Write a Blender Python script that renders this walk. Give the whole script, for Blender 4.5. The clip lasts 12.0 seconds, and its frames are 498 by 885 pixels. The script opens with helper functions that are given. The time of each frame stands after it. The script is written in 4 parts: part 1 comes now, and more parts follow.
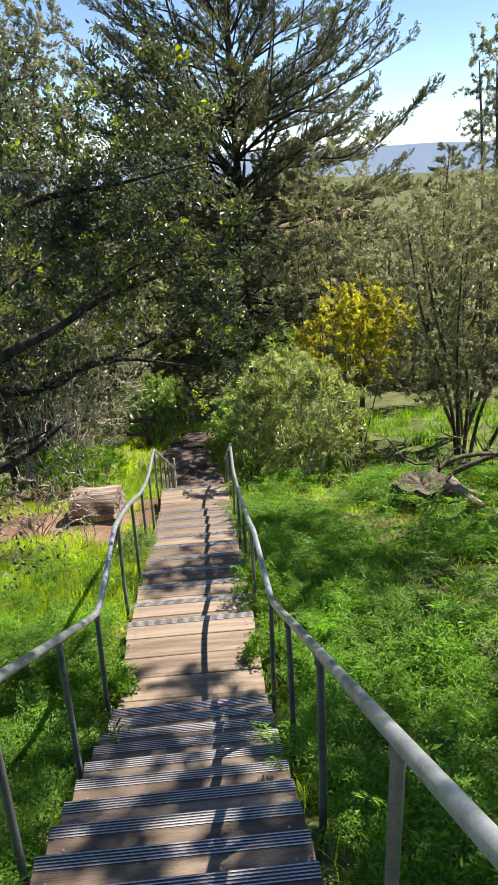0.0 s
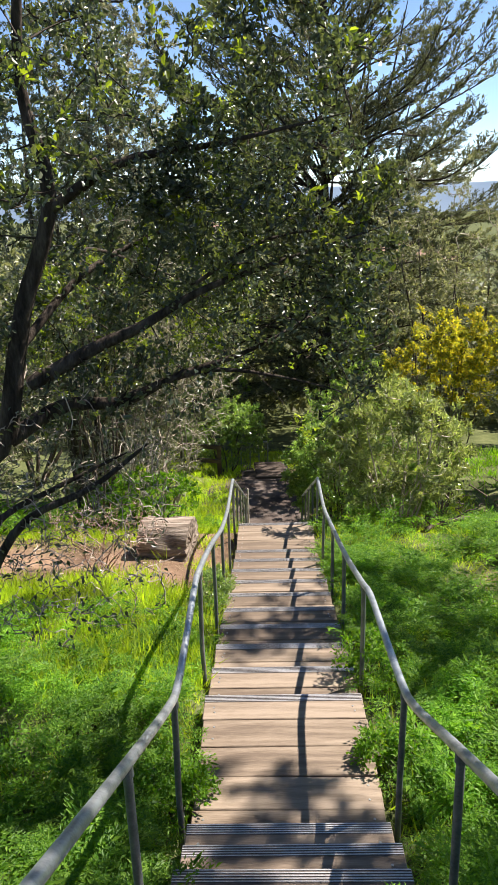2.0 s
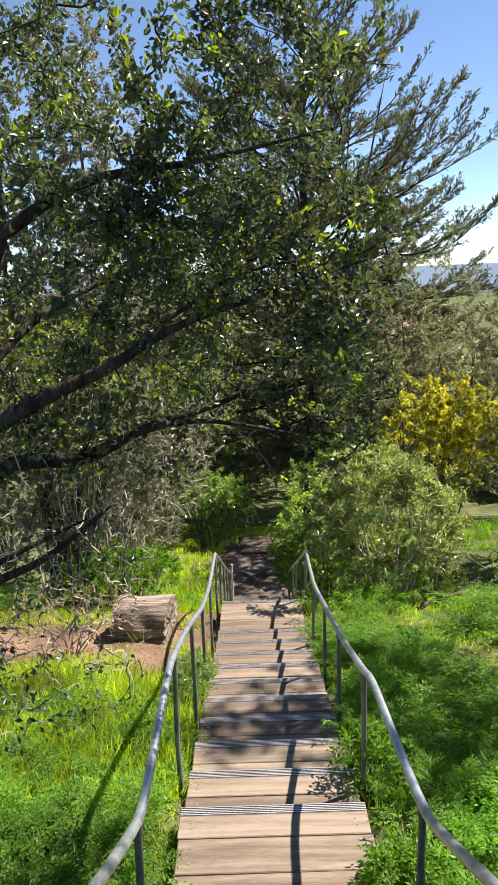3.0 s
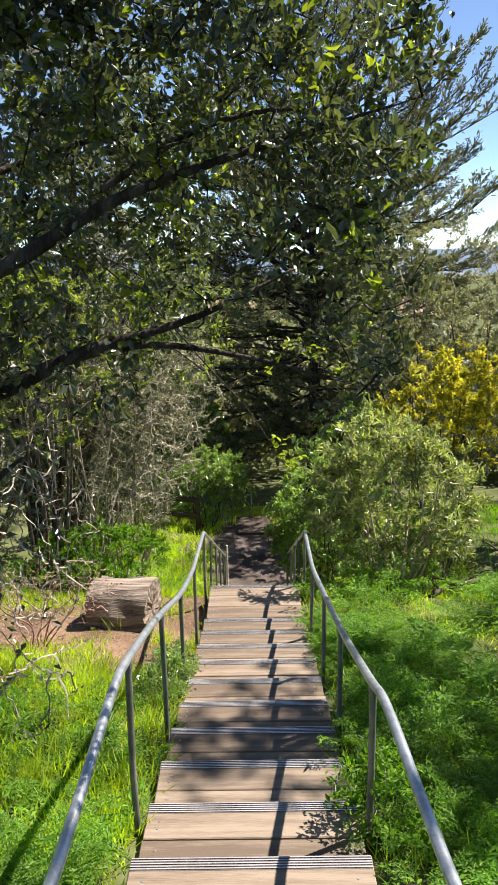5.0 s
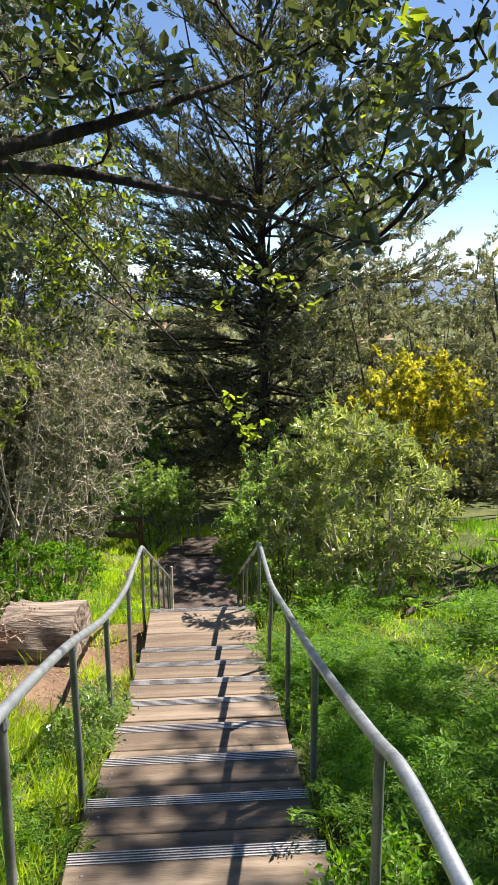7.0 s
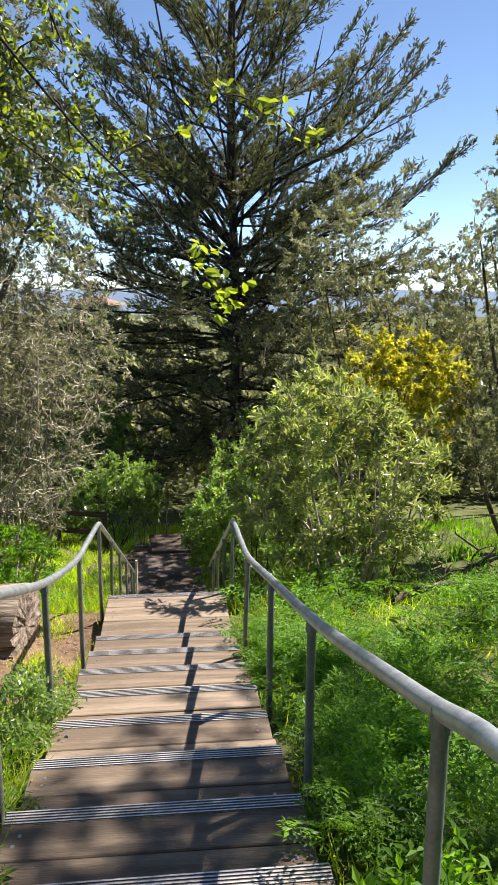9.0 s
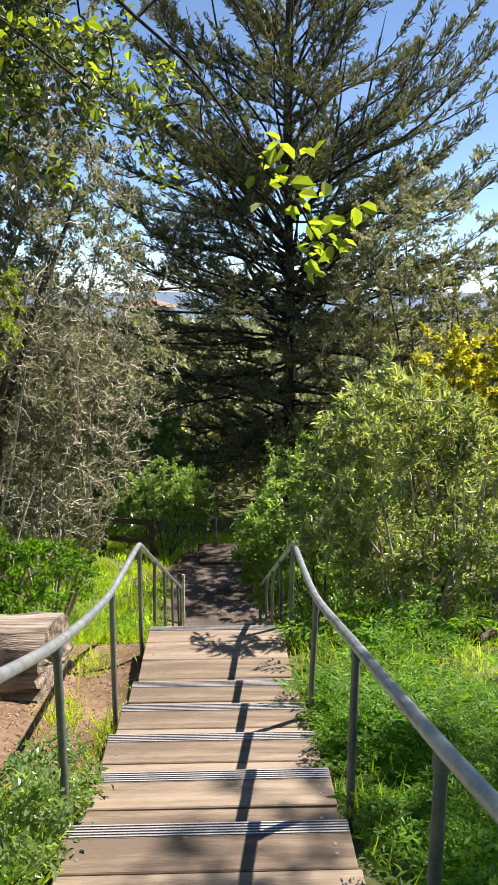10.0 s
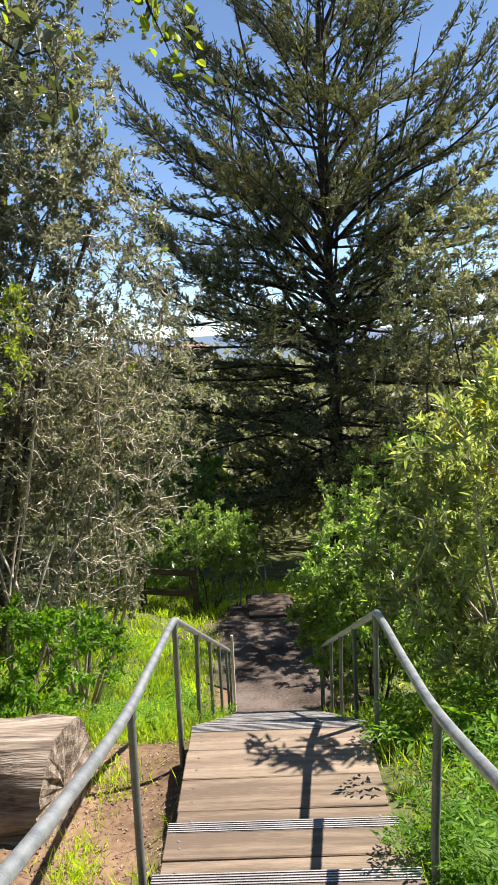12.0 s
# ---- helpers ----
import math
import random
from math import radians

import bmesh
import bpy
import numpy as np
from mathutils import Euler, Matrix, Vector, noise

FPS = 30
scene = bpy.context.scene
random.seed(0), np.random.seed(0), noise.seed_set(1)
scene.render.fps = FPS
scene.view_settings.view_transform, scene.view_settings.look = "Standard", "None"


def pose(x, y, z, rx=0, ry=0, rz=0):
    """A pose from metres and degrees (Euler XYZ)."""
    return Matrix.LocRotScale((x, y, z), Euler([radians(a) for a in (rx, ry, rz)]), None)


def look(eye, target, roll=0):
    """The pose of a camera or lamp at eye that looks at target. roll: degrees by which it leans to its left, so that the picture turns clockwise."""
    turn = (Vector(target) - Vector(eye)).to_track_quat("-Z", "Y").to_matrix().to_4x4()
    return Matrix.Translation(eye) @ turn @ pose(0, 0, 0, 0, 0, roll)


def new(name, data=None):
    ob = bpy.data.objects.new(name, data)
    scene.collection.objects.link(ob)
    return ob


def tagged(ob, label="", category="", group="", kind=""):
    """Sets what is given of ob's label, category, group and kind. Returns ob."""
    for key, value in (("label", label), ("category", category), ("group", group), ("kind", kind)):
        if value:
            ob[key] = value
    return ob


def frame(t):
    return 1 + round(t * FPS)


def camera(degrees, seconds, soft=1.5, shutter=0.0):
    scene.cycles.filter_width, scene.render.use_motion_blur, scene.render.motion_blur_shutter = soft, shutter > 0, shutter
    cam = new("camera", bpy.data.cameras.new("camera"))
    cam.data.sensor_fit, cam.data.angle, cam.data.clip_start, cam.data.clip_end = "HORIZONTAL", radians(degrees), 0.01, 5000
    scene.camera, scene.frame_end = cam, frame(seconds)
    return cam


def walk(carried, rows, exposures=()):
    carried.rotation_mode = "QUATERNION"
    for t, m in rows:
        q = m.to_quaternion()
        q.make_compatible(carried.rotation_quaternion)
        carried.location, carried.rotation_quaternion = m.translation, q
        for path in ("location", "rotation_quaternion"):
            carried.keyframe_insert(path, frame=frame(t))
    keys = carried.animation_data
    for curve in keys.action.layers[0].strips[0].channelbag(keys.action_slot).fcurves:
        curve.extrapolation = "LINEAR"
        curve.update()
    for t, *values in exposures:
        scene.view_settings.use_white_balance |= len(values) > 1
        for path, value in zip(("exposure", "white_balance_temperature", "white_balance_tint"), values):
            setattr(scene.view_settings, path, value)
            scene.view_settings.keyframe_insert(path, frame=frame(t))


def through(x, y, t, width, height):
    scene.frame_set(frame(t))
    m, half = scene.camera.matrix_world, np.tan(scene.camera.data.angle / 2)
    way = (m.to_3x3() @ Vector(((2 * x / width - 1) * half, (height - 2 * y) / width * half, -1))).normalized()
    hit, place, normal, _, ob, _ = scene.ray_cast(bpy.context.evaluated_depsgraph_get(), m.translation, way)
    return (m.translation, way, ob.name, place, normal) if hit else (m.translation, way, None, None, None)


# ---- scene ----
cam = camera(37.31, 12.0, soft=1.1)
PATH = [
    (0.0, 0.240, -5.427, 3.723, -4.56, -21.51, 2.60),
    (0.5, 0.133, -5.047, 3.660, 0.96, -25.12, 2.91),
    (1.0, -0.016, -4.789, 3.509, 2.11, -25.94, 2.91),
    (1.5, -0.058, -4.504, 3.407, 2.00, -22.79, 1.94),
    (2.0, -0.064, -4.278, 3.331, 1.12, -19.01, 1.61),
    (2.5, -0.081, -4.024, 3.216, 0.23, -15.65, 1.62),
    (3.0, -0.061, -3.749, 3.067, -0.17, -13.10, 1.75),
    (5.0, 0.047, -2.760, 2.646, 0.32, -14.49, 0.98),
    (5.5, 0.049, -2.504, 2.520, 0.56, -15.31, 1.45),
    (6.0, 0.038, -2.248, 2.378, 0.22, -14.85, 0.73),
    (6.5, 0.066, -1.975, 2.246, -0.98, -13.68, -0.04),
    (7.0, 0.056, -1.687, 2.074, -3.66, -12.49, 0.29),
    (9.0, 0.078, -0.935, 1.467, -5.90, -11.72, -0.41),
    (9.5, 0.092, -0.377, 1.382, -3.72, -11.94, -0.74),
    (10.0, 0.061, -0.002, 1.335, -1.98, -11.50, -0.27),
    (10.5, 0.035, 0.295, 1.265, -2.22, -10.65, 1.33),
    (11.0, 0.063, 0.618, 1.189, -1.30, -8.80, 1.10),
    (11.5, 0.044, 0.921, 1.150, -0.92, -7.62, 1.08),
    (12.0, -0.017, 1.317, 1.067, 0.80, -8.34, 2.54),
]
walk(cam, [(t, pose(x, y, z, 90 + pitch, roll, yaw)) for t, x, y, z, yaw, pitch, roll in PATH])

# ---- world and sun ----
SUN_WAY = Vector((0.50, 0.24, 0.83)).normalized()
world = bpy.data.worlds.new("sky")
scene.world = world
world.use_nodes = True
wn, wl = world.node_tree.nodes, world.node_tree.links
sky = wn.new("ShaderNodeTexSky")
sky.sky_type = "NISHITA"
sky.sun_disc = False
sky.sun_elevation = math.asin(SUN_WAY.z)
sky.sun_rotation = math.atan2(SUN_WAY.x, SUN_WAY.y)
sky.altitude = 4500
sky.air_density, sky.dust_density, sky.ozone_density = 1.0, 0.0, 1.6
wn["Background"].inputs["Strength"].default_value = 0.07
wl.new(sky.outputs["Color"], wn["Background"].inputs["Color"])
sun_data = bpy.data.lights.new("sun", "SUN")
sun_data.energy, sun_data.angle, sun_data.color = 4.4, radians(0.6), (1.0, 0.925, 0.84)
sun = new("sun", sun_data)
sun.matrix_world = look(SUN_WAY * 40, (0, 0, 0))
scene.view_settings.exposure = 1.55

# ---- materials ----


def mat(name, colors, scale=4.0, rough=0.8, metal=0.0, bump=0.3, bump_scale=40.0, stretch=(1, 1, 1), vary=0.0, island=0.0, spec=0.3, detail=6):
    """Two scales of noise between three colours, fine bump, and a lightness that varies object by object (vary) or piece by piece (island)."""
    m = bpy.data.materials.new(name)
    m.use_nodes = True
    n, l = m.node_tree.nodes, m.node_tree.links
    b = n["Principled BSDF"]
    co = n.new("ShaderNodeTexCoord")
    mp = n.new("ShaderNodeMapping")
    mp.inputs["Scale"].default_value = stretch
    l.new(co.outputs["Object"], mp.inputs["Vector"])
    big, fine = n.new("ShaderNodeTexNoise"), n.new("ShaderNodeTexNoise")
    for node, s, d in ((big, scale, detail), (fine, bump_scale, 4)):
        node.inputs["Scale"].default_value, node.inputs["Detail"].default_value = s, d
        l.new(mp.outputs["Vector"], node.inputs["Vector"])
    info, geo = n.new("ShaderNodeObjectInfo"), n.new("ShaderNodeNewGeometry")
    ramp = n.new("ShaderNodeValToRGB")
    ramp.color_ramp.elements[0].position, ramp.color_ramp.elements[1].position = 0.32, 0.68
    ramp.color_ramp.elements[0].color, ramp.color_ramp.elements[1].color = (*colors[0], 1), (*colors[-1], 1)
    if len(colors) > 2:
        ramp.color_ramp.elements.new(0.5).color = (*colors[1], 1)
    mixf = n.new("ShaderNodeMath")
    mixf.operation = "MULTIPLY_ADD"
    mixf.inputs[1].default_value = 0.45
    l.new(fine.outputs["Fac"], mixf.inputs[0])
    sub = n.new("ShaderNodeMath")
    sub.operation = "MULTIPLY_ADD"
    sub.inputs[1].default_value, sub.inputs[2].default_value = 1.0, -0.22
    l.new(big.outputs["Fac"], sub.inputs[0])
    l.new(sub.outputs[0], mixf.inputs[2])
    fac = mixf.outputs[0]
    for amount, out in ((vary, info.outputs["Random"]), (island, geo.outputs["Random Per Island"])):
        if amount:
            ad = n.new("ShaderNodeMath")
            ad.operation = "MULTIPLY_ADD"
            ad.inputs[1].default_value = amount
            l.new(out, ad.inputs[0])
            sh = n.new("ShaderNodeMath")
            sh.operation = "SUBTRACT"
            sh.inputs[1].default_value = amount / 2
            l.new(fac, sh.inputs[0])
            l.new(sh.outputs[0], ad.inputs[2])
            fac = ad.outputs[0]
    l.new(fac, ramp.inputs["Fac"])
    l.new(ramp.outputs["Color"], b.inputs["Base Color"])
    b.inputs["Roughness"].default_value, b.inputs["Metallic"].default_value = rough, metal
    b.inputs["Specular IOR Level"].default_value = spec
    bp = n.new("ShaderNodeBump")
    bp.inputs["Strength"].default_value, bp.inputs["Distance"].default_value = bump, 0.01
    l.new(fine.outputs["Fac"], bp.inputs["Height"])
    l.new(bp.outputs["Normal"], b.inputs["Normal"])
    return m


def leaf_mat(name, colors, through_color, through=0.4, rough=0.45, spec=0.4):
    """Leaf: colour varies leaf by leaf, light shines through it."""
    m = bpy.data.materials.new(name)
    m.use_nodes = True
    n, l = m.node_tree.nodes, m.node_tree.links
    b, out = n["Principled BSDF"], n["Material Output"]
    geo = n.new("ShaderNodeNewGeometry")
    ramp = n.new("ShaderNodeValToRGB")
    els = ramp.color_ramp.elements
    els[0].color, els[1].color = (*colors[0], 1), (*colors[-1], 1)
    for i, c in enumerate(colors[1:-1]):
        els.new((i + 1) / (len(colors) - 1)).color = (*c, 1)
    l.new(geo.outputs["Random Per Island"], ramp.inputs["Fac"])
    co, patch = n.new("ShaderNodeTexCoord"), n.new("ShaderNodeTexNoise")
    patch.inputs["Scale"].default_value = 1.3
    l.new(co.outputs["Object"], patch.inputs["Vector"])
    hue = n.new("ShaderNodeHueSaturation")
    val = n.new("ShaderNodeMapRange")
    val.inputs[1].default_value, val.inputs[2].default_value, val.inputs[3].default_value, val.inputs[4].default_value = 0.3, 0.7, 0.62, 1.4
    l.new(patch.outputs["Fac"], val.inputs[0])
    l.new(val.outputs[0], hue.inputs["Value"])
    l.new(ramp.outputs["Color"], hue.inputs["Color"])
    l.new(hue.outputs["Color"], b.inputs["Base Color"])
    b.inputs["Roughness"].default_value, b.inputs["Specular IOR Level"].default_value = rough, spec
    tr = n.new("ShaderNodeBsdfTranslucent")
    mul = n.new("ShaderNodeMix")
    mul.data_type, mul.blend_type = "RGBA", "MULTIPLY"
    mul.inputs["Factor"].default_value = 1.0
    l.new(hue.outputs["Color"], mul.inputs["A"])
    mul.inputs["B"].default_value = (*through_color, 1)
    l.new(mul.outputs["Result"], tr.inputs["Color"])
    mix = n.new("ShaderNodeMixShader")
    mix.inputs["Fac"].default_value = through
    l.new(b.outputs["BSDF"], mix.inputs[1])
    l.new(tr.outputs["BSDF"], mix.inputs[2])
    l.new(mix.outputs["Shader"], out.inputs["Surface"])
    return m


TIMBER = mat("weathered_timber", ((0.122, 0.088, 0.062), (0.195, 0.146, 0.104), (0.268, 0.207, 0.152)), scale=2.0, rough=0.72, bump=0.35, bump_scale=22, stretch=(0.6, 9, 9), vary=0.35)
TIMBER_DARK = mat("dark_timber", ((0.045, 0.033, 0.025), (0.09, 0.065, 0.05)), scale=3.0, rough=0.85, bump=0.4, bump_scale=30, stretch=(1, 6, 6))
GRIP_BASE = mat("dark_grip_base", ((0.085, 0.07, 0.063), (0.15, 0.122, 0.108)), scale=8, rough=0.7, bump=0.2, bump_scale=60)
GRIP = mat("ribbed_grip", ((0.42, 0.40, 0.39), (0.60, 0.58, 0.57)), scale=6, rough=0.3, metal=0.5, bump=0.15, bump_scale=60, spec=0.5)
STEEL = mat("galvanised_steel", ((0.30, 0.32, 0.34), (0.42, 0.44, 0.46), (0.52, 0.54, 0.55)), scale=14, rough=0.42, metal=0.75, bump=0.08, bump_scale=120)
STEEL_POST = mat("dull_galvanised_post", ((0.13, 0.14, 0.13), (0.24, 0.25, 0.24)), scale=9, rough=0.55, metal=0.55, bump=0.12, bump_scale=90)
SCREW = mat("screw_head", ((0.35, 0.34, 0.32), (0.5, 0.49, 0.47)), scale=40, rough=0.4, metal=0.8, bump=0.1)
TURF = mat("mossy_earth", ((0.045, 0.05, 0.02), (0.08, 0.092, 0.033), (0.125, 0.132, 0.055)), scale=1.2, rough=0.95, bump=0.8, bump_scale=20, spec=0.1)
PATH_DIRT = mat("dark_path", ((0.045, 0.034, 0.028), (0.085, 0.066, 0.056), (0.14, 0.112, 0.098)), scale=1.6, rough=0.92, bump=0.6, bump_scale=22, spec=0.1)
BARK = mat("rough_bark", ((0.045, 0.034, 0.026), (0.10, 0.078, 0.06), (0.17, 0.14, 0.115)), scale=5, rough=0.95, bump=1.0, bump_scale=26, stretch=(3, 3, 0.8), spec=0.1)
BARK_DARK = mat("dark_oak_bark", ((0.022, 0.017, 0.014), (0.05, 0.039, 0.031), (0.095, 0.077, 0.063)), scale=5, rough=0.95, bump=1.0, bump_scale=26, stretch=(3, 3, 0.8), spec=0.1)
BARK_PALE = mat("pale_twig_bark", ((0.26, 0.205, 0.16), (0.41, 0.345, 0.28), (0.55, 0.48, 0.40)), scale=5, rough=0.9, bump=0.6, bump_scale=30, island=0.4, spec=0.15)
LOG = mat("cracked_grey_log", ((0.085, 0.065, 0.05), (0.21, 0.165, 0.13), (0.37, 0.305, 0.25)), scale=3.0, rough=0.92, bump=1.0, bump_scale=14, stretch=(0.5, 7, 7), spec=0.15)
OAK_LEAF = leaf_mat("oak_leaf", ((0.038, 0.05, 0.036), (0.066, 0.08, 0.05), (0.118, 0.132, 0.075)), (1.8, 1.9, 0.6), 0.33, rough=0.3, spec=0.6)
# Young shoots, and leaves whose sunlight is put into a lighter colour.
OAK_YOUNG_LIT = leaf_mat("young_and_sunlit_leaf", ((0.13, 0.17, 0.035), (0.19, 0.235, 0.045)), (2.1, 2.1, 0.45), 0.52)
CYPRESS_LEAF = leaf_mat("cypress_spray", ((0.062, 0.072, 0.043), (0.108, 0.116, 0.064), (0.185, 0.182, 0.10)), (1.4, 1.4, 0.7), 0.25, rough=0.5, spec=0.3)
WILLOW_LEAF = leaf_mat("narrow_shrub_leaf", ((0.145, 0.18, 0.085), (0.225, 0.26, 0.135), (0.35, 0.37, 0.24)), (1.75, 1.8, 0.6), 0.48, rough=0.24, spec=0.8)
BARK_GREY = mat("grey_brown_twig", ((0.16, 0.125, 0.10), (0.30, 0.245, 0.20), (0.44, 0.37, 0.31)), scale=5, rough=0.92, bump=0.5, bump_scale=30, island=0.5, spec=0.15)
BARK_RED = mat("reddish_dead_twig", ((0.20, 0.12, 0.09), (0.34, 0.22, 0.17), (0.46, 0.33, 0.26)), scale=5, rough=0.92, bump=0.5, bump_scale=30, island=0.6, spec=0.12)
LITTER = mat("dry_leaf", ((0.10, 0.06, 0.035), (0.2, 0.135, 0.085), (0.32, 0.24, 0.16)), scale=8, rough=0.9, bump=0.2, island=0.8, spec=0.1)
GREY_LEAF = leaf_mat("small_olive_leaf", ((0.11, 0.122, 0.07), (0.18, 0.187, 0.112), (0.285, 0.282, 0.19)), (1.55, 1.55, 0.8), 0.44, rough=0.42)
TWIG_LEAF = leaf_mat("grey_olive_leaf", ((0.115, 0.125, 0.08), (0.19, 0.195, 0.13), (0.30, 0.295, 0.22)), (1.4, 1.4, 0.9), 0.42, rough=0.38, spec=0.45)
YELLOW_LEAF = leaf_mat("yellow_blossom", ((0.20, 0.24, 0.04), (0.42, 0.41, 0.05), (0.48, 0.40, 0.05), (0.24, 0.27, 0.07), (0.17, 0.21, 0.06)), (1.7, 1.6, 0.5), 0.58, rough=0.6)
ELDER_LEAF = leaf_mat("broad_green_leaf", ((0.11, 0.175, 0.065), (0.165, 0.235, 0.09), (0.245, 0.31, 0.145)), (1.9, 2.0, 0.6), 0.54, rough=0.25, spec=0.75)
GRASS = leaf_mat("grass_blade", ((0.19, 0.27, 0.022), (0.265, 0.365, 0.036), (0.36, 0.45, 0.07)), (1.9, 1.85, 0.35), 0.58, rough=0.42, spec=0.4)
HERB = leaf_mat("feathery_herb_leaf", ((0.052, 0.13, 0.014), (0.10, 0.205, 0.02), (0.18, 0.305, 0.034)), (1.95, 2.0, 0.28), 0.52, rough=0.5, spec=0.3)
# The blue haze of distance is put into the hills' colour.
HAZED_HILL = mat("haze_tinted_hill", ((0.40, 0.50, 0.64), (0.46, 0.55, 0.68)), scale=0.01, rough=1.0, bump=0.0)
ROOF = mat("red_roof_tile", ((0.21, 0.12, 0.09), (0.31, 0.19, 0.15)), scale=0.6, rough=0.85, bump=0.4, bump_scale=6)
PLASTER = mat("pale_plaster", ((0.55, 0.5, 0.42), (0.65, 0.6, 0.52)), scale=0.5, rough=0.9, bump=0.1)
GLASS_DARK = mat("window_glass", ((0.03, 0.035, 0.04), (0.05, 0.055, 0.06)), scale=0.5, rough=0.1, bump=0.0, spec=0.6)

# ---- builders ----


def part(name, bm, material, parent=None, label=""):
    """Links a bmesh as one mesh object, under a thing or a part."""
    me = bpy.data.meshes.new(name)
    bm.to_mesh(me)
    bm.free()
    me.materials.append(material)
    ob = new(name, me)
    ob.parent = parent
    return tagged(ob, label=label)


def quick_mesh(name, verts, faces, material, smooth=False):
    """A mesh from arrays: verts n x 3, faces m x 4."""
    me = bpy.data.meshes.new(name)
    verts, faces = np.asarray(verts, np.float32), np.asarray(faces, np.int32)
    me.vertices.add(len(verts))
    me.vertices.foreach_set("co", verts.ravel())
    me.loops.add(faces.size)
    me.loops.foreach_set("vertex_index", faces.ravel())
    me.polygons.add(len(faces))
    me.polygons.foreach_set("loop_start", np.arange(len(faces), dtype=np.int32) * 4)
    me.polygons.foreach_set("use_smooth", np.full(len(faces), smooth))
    me.update(calc_edges=True)
    me.materials.append(material)
    return me


def box(bm, x0, x1, y0, y1, z0, z1, bevel=0.004):
    geom = bmesh.ops.create_cube(bm, size=1, matrix=Matrix.Translation(((x0 + x1) / 2, (y0 + y1) / 2, (z0 + z1) / 2)) @ Matrix.Diagonal((x1 - x0, y1 - y0, z1 - z0, 1)))
    if bevel:
        edges = list({e for v in geom["verts"] for e in v.link_edges})
        bmesh.ops.bevel(bm, geom=edges, offset=bevel, segments=1, affect="EDGES")
    return bm


def unit(a):
    return a / np.maximum(np.linalg.norm(a, axis=-1, keepdims=True), 1e-9)


def spline(points, n):
    """A smooth line of n points through the given ones."""
    p = np.array(points, float)
    q = np.vstack([2 * p[0] - p[1], p, 2 * p[-1] - p[-2]])
    out = []
    for u in np.linspace(0, len(p) - 1 - 1e-6, n):
        i = int(u)
        t = u - i
        a, b, c, d = q[i], q[i + 1], q[i + 2], q[i + 3]
        out.append(0.5 * (2 * b + (c - a) * t + (2 * a - 5 * b + 4 * c - d) * t * t + (3 * b - a - 3 * c + d) * t ** 3))
    return np.array(out)


def tubes(lines, sides=6):
    """Verts and quads of tapered tubes along lines of (points, radii)."""
    verts, faces, base = [], [], 0
    ang = np.linspace(0, 2 * np.pi, sides, endpoint=False)
    for pts, rad in lines:
        pts, rad = np.asarray(pts, float), np.asarray(rad, float)
        tan = unit(np.gradient(pts, axis=0))
        ref = np.where(np.abs(tan[:, 2:3]) > 0.9, np.array([[1.0, 0, 0]]), np.array([[0, 0, 1.0]]))
        s = unit(np.cross(tan, ref))
        u = np.cross(s, tan)
        ring = pts[:, None] + rad[:, None, None] * (np.cos(ang)[None, :, None] * s[:, None] + np.sin(ang)[None, :, None] * u[:, None])
        verts.append(ring.reshape(-1, 3))
        k, j = np.meshgrid(np.arange(len(pts) - 1), np.arange(sides), indexing="ij")
        a = base + k * sides + j
        b = base + k * sides + (j + 1) % sides
        faces.append(np.stack([a, b, b + sides, a + sides], -1).reshape(-1, 4))
        base += len(pts) * sides
    return np.vstack(verts), np.vstack(faces)


def leaves(pos, way, up, length, width, fold=0.18, rounded=False):
    """Verts and quads of folded leaf blades."""
    way = unit(way)
    side = unit(np.cross(way, up))
    nor = np.cross(side, way)
    length, width = np.asarray(length)[:, None], np.asarray(width)[:, None]
    if rounded:
        tip = pos + way * length - nor * length * 0.10
        rim = [pos + way * length * u + side * width * w + nor * width * fold for u, w in ((0.28, 0.44), (0.70, 0.42), (0.70, -0.42), (0.28, -0.44))]
        v = np.stack([pos, rim[0], rim[1], tip, rim[2], rim[3]], 1)
        i = np.arange(len(pos))[:, None] * 6
        return v.reshape(-1, 3), np.hstack([i, i + 1, i + 2, i + 3, i, i + 3, i + 4, i + 5]).reshape(-1, 4)
    mid = pos + way * length * 0.45
    v = np.stack([pos, mid + side * width / 2 + nor * width * fold, pos + way * length - nor * length * 0.08, mid - side * width / 2 + nor * width * fold], 1)
    return v.reshape(-1, 3), np.arange(len(pos) * 4).reshape(-1, 4)


def joined(pieces):
    verts, faces, base = [], [], 0
    for v, f in pieces:
        verts.append(v)
        faces.append(f + base)
        base += len(v)
    return np.vstack(verts), np.vstack(faces)


# ---- the lie of the land ----
G2, H2 = 0.5, 0.1335          # long treads of the middle flight
G1, H1 = 0.256, 0.134         # short treads of the upper and lower flights
L1_Y, L2_Y = -1.222, 5.606    # upper landing's near edge, lower landing's far edge
Z2 = -10 * H2                 # lower landing
F3 = 20
Y3, Z3 = L2_Y + F3 * G1, Z2 - F3 * H1 + 0.02
WIDE = 1.086
PY = np.array([-60, -12, -7.0, L1_Y, 0.0, 4.5, L2_Y, Y3, 14.4, 24, 40, 70, 160, 600, 3000.0])
PZ = np.array([4.6, 3.4, 3.15, 0.0, 0.0, -1.2, Z2, Z3, Z3 - 0.15, -6.2, -9, -13, -24, -50, -90.0])


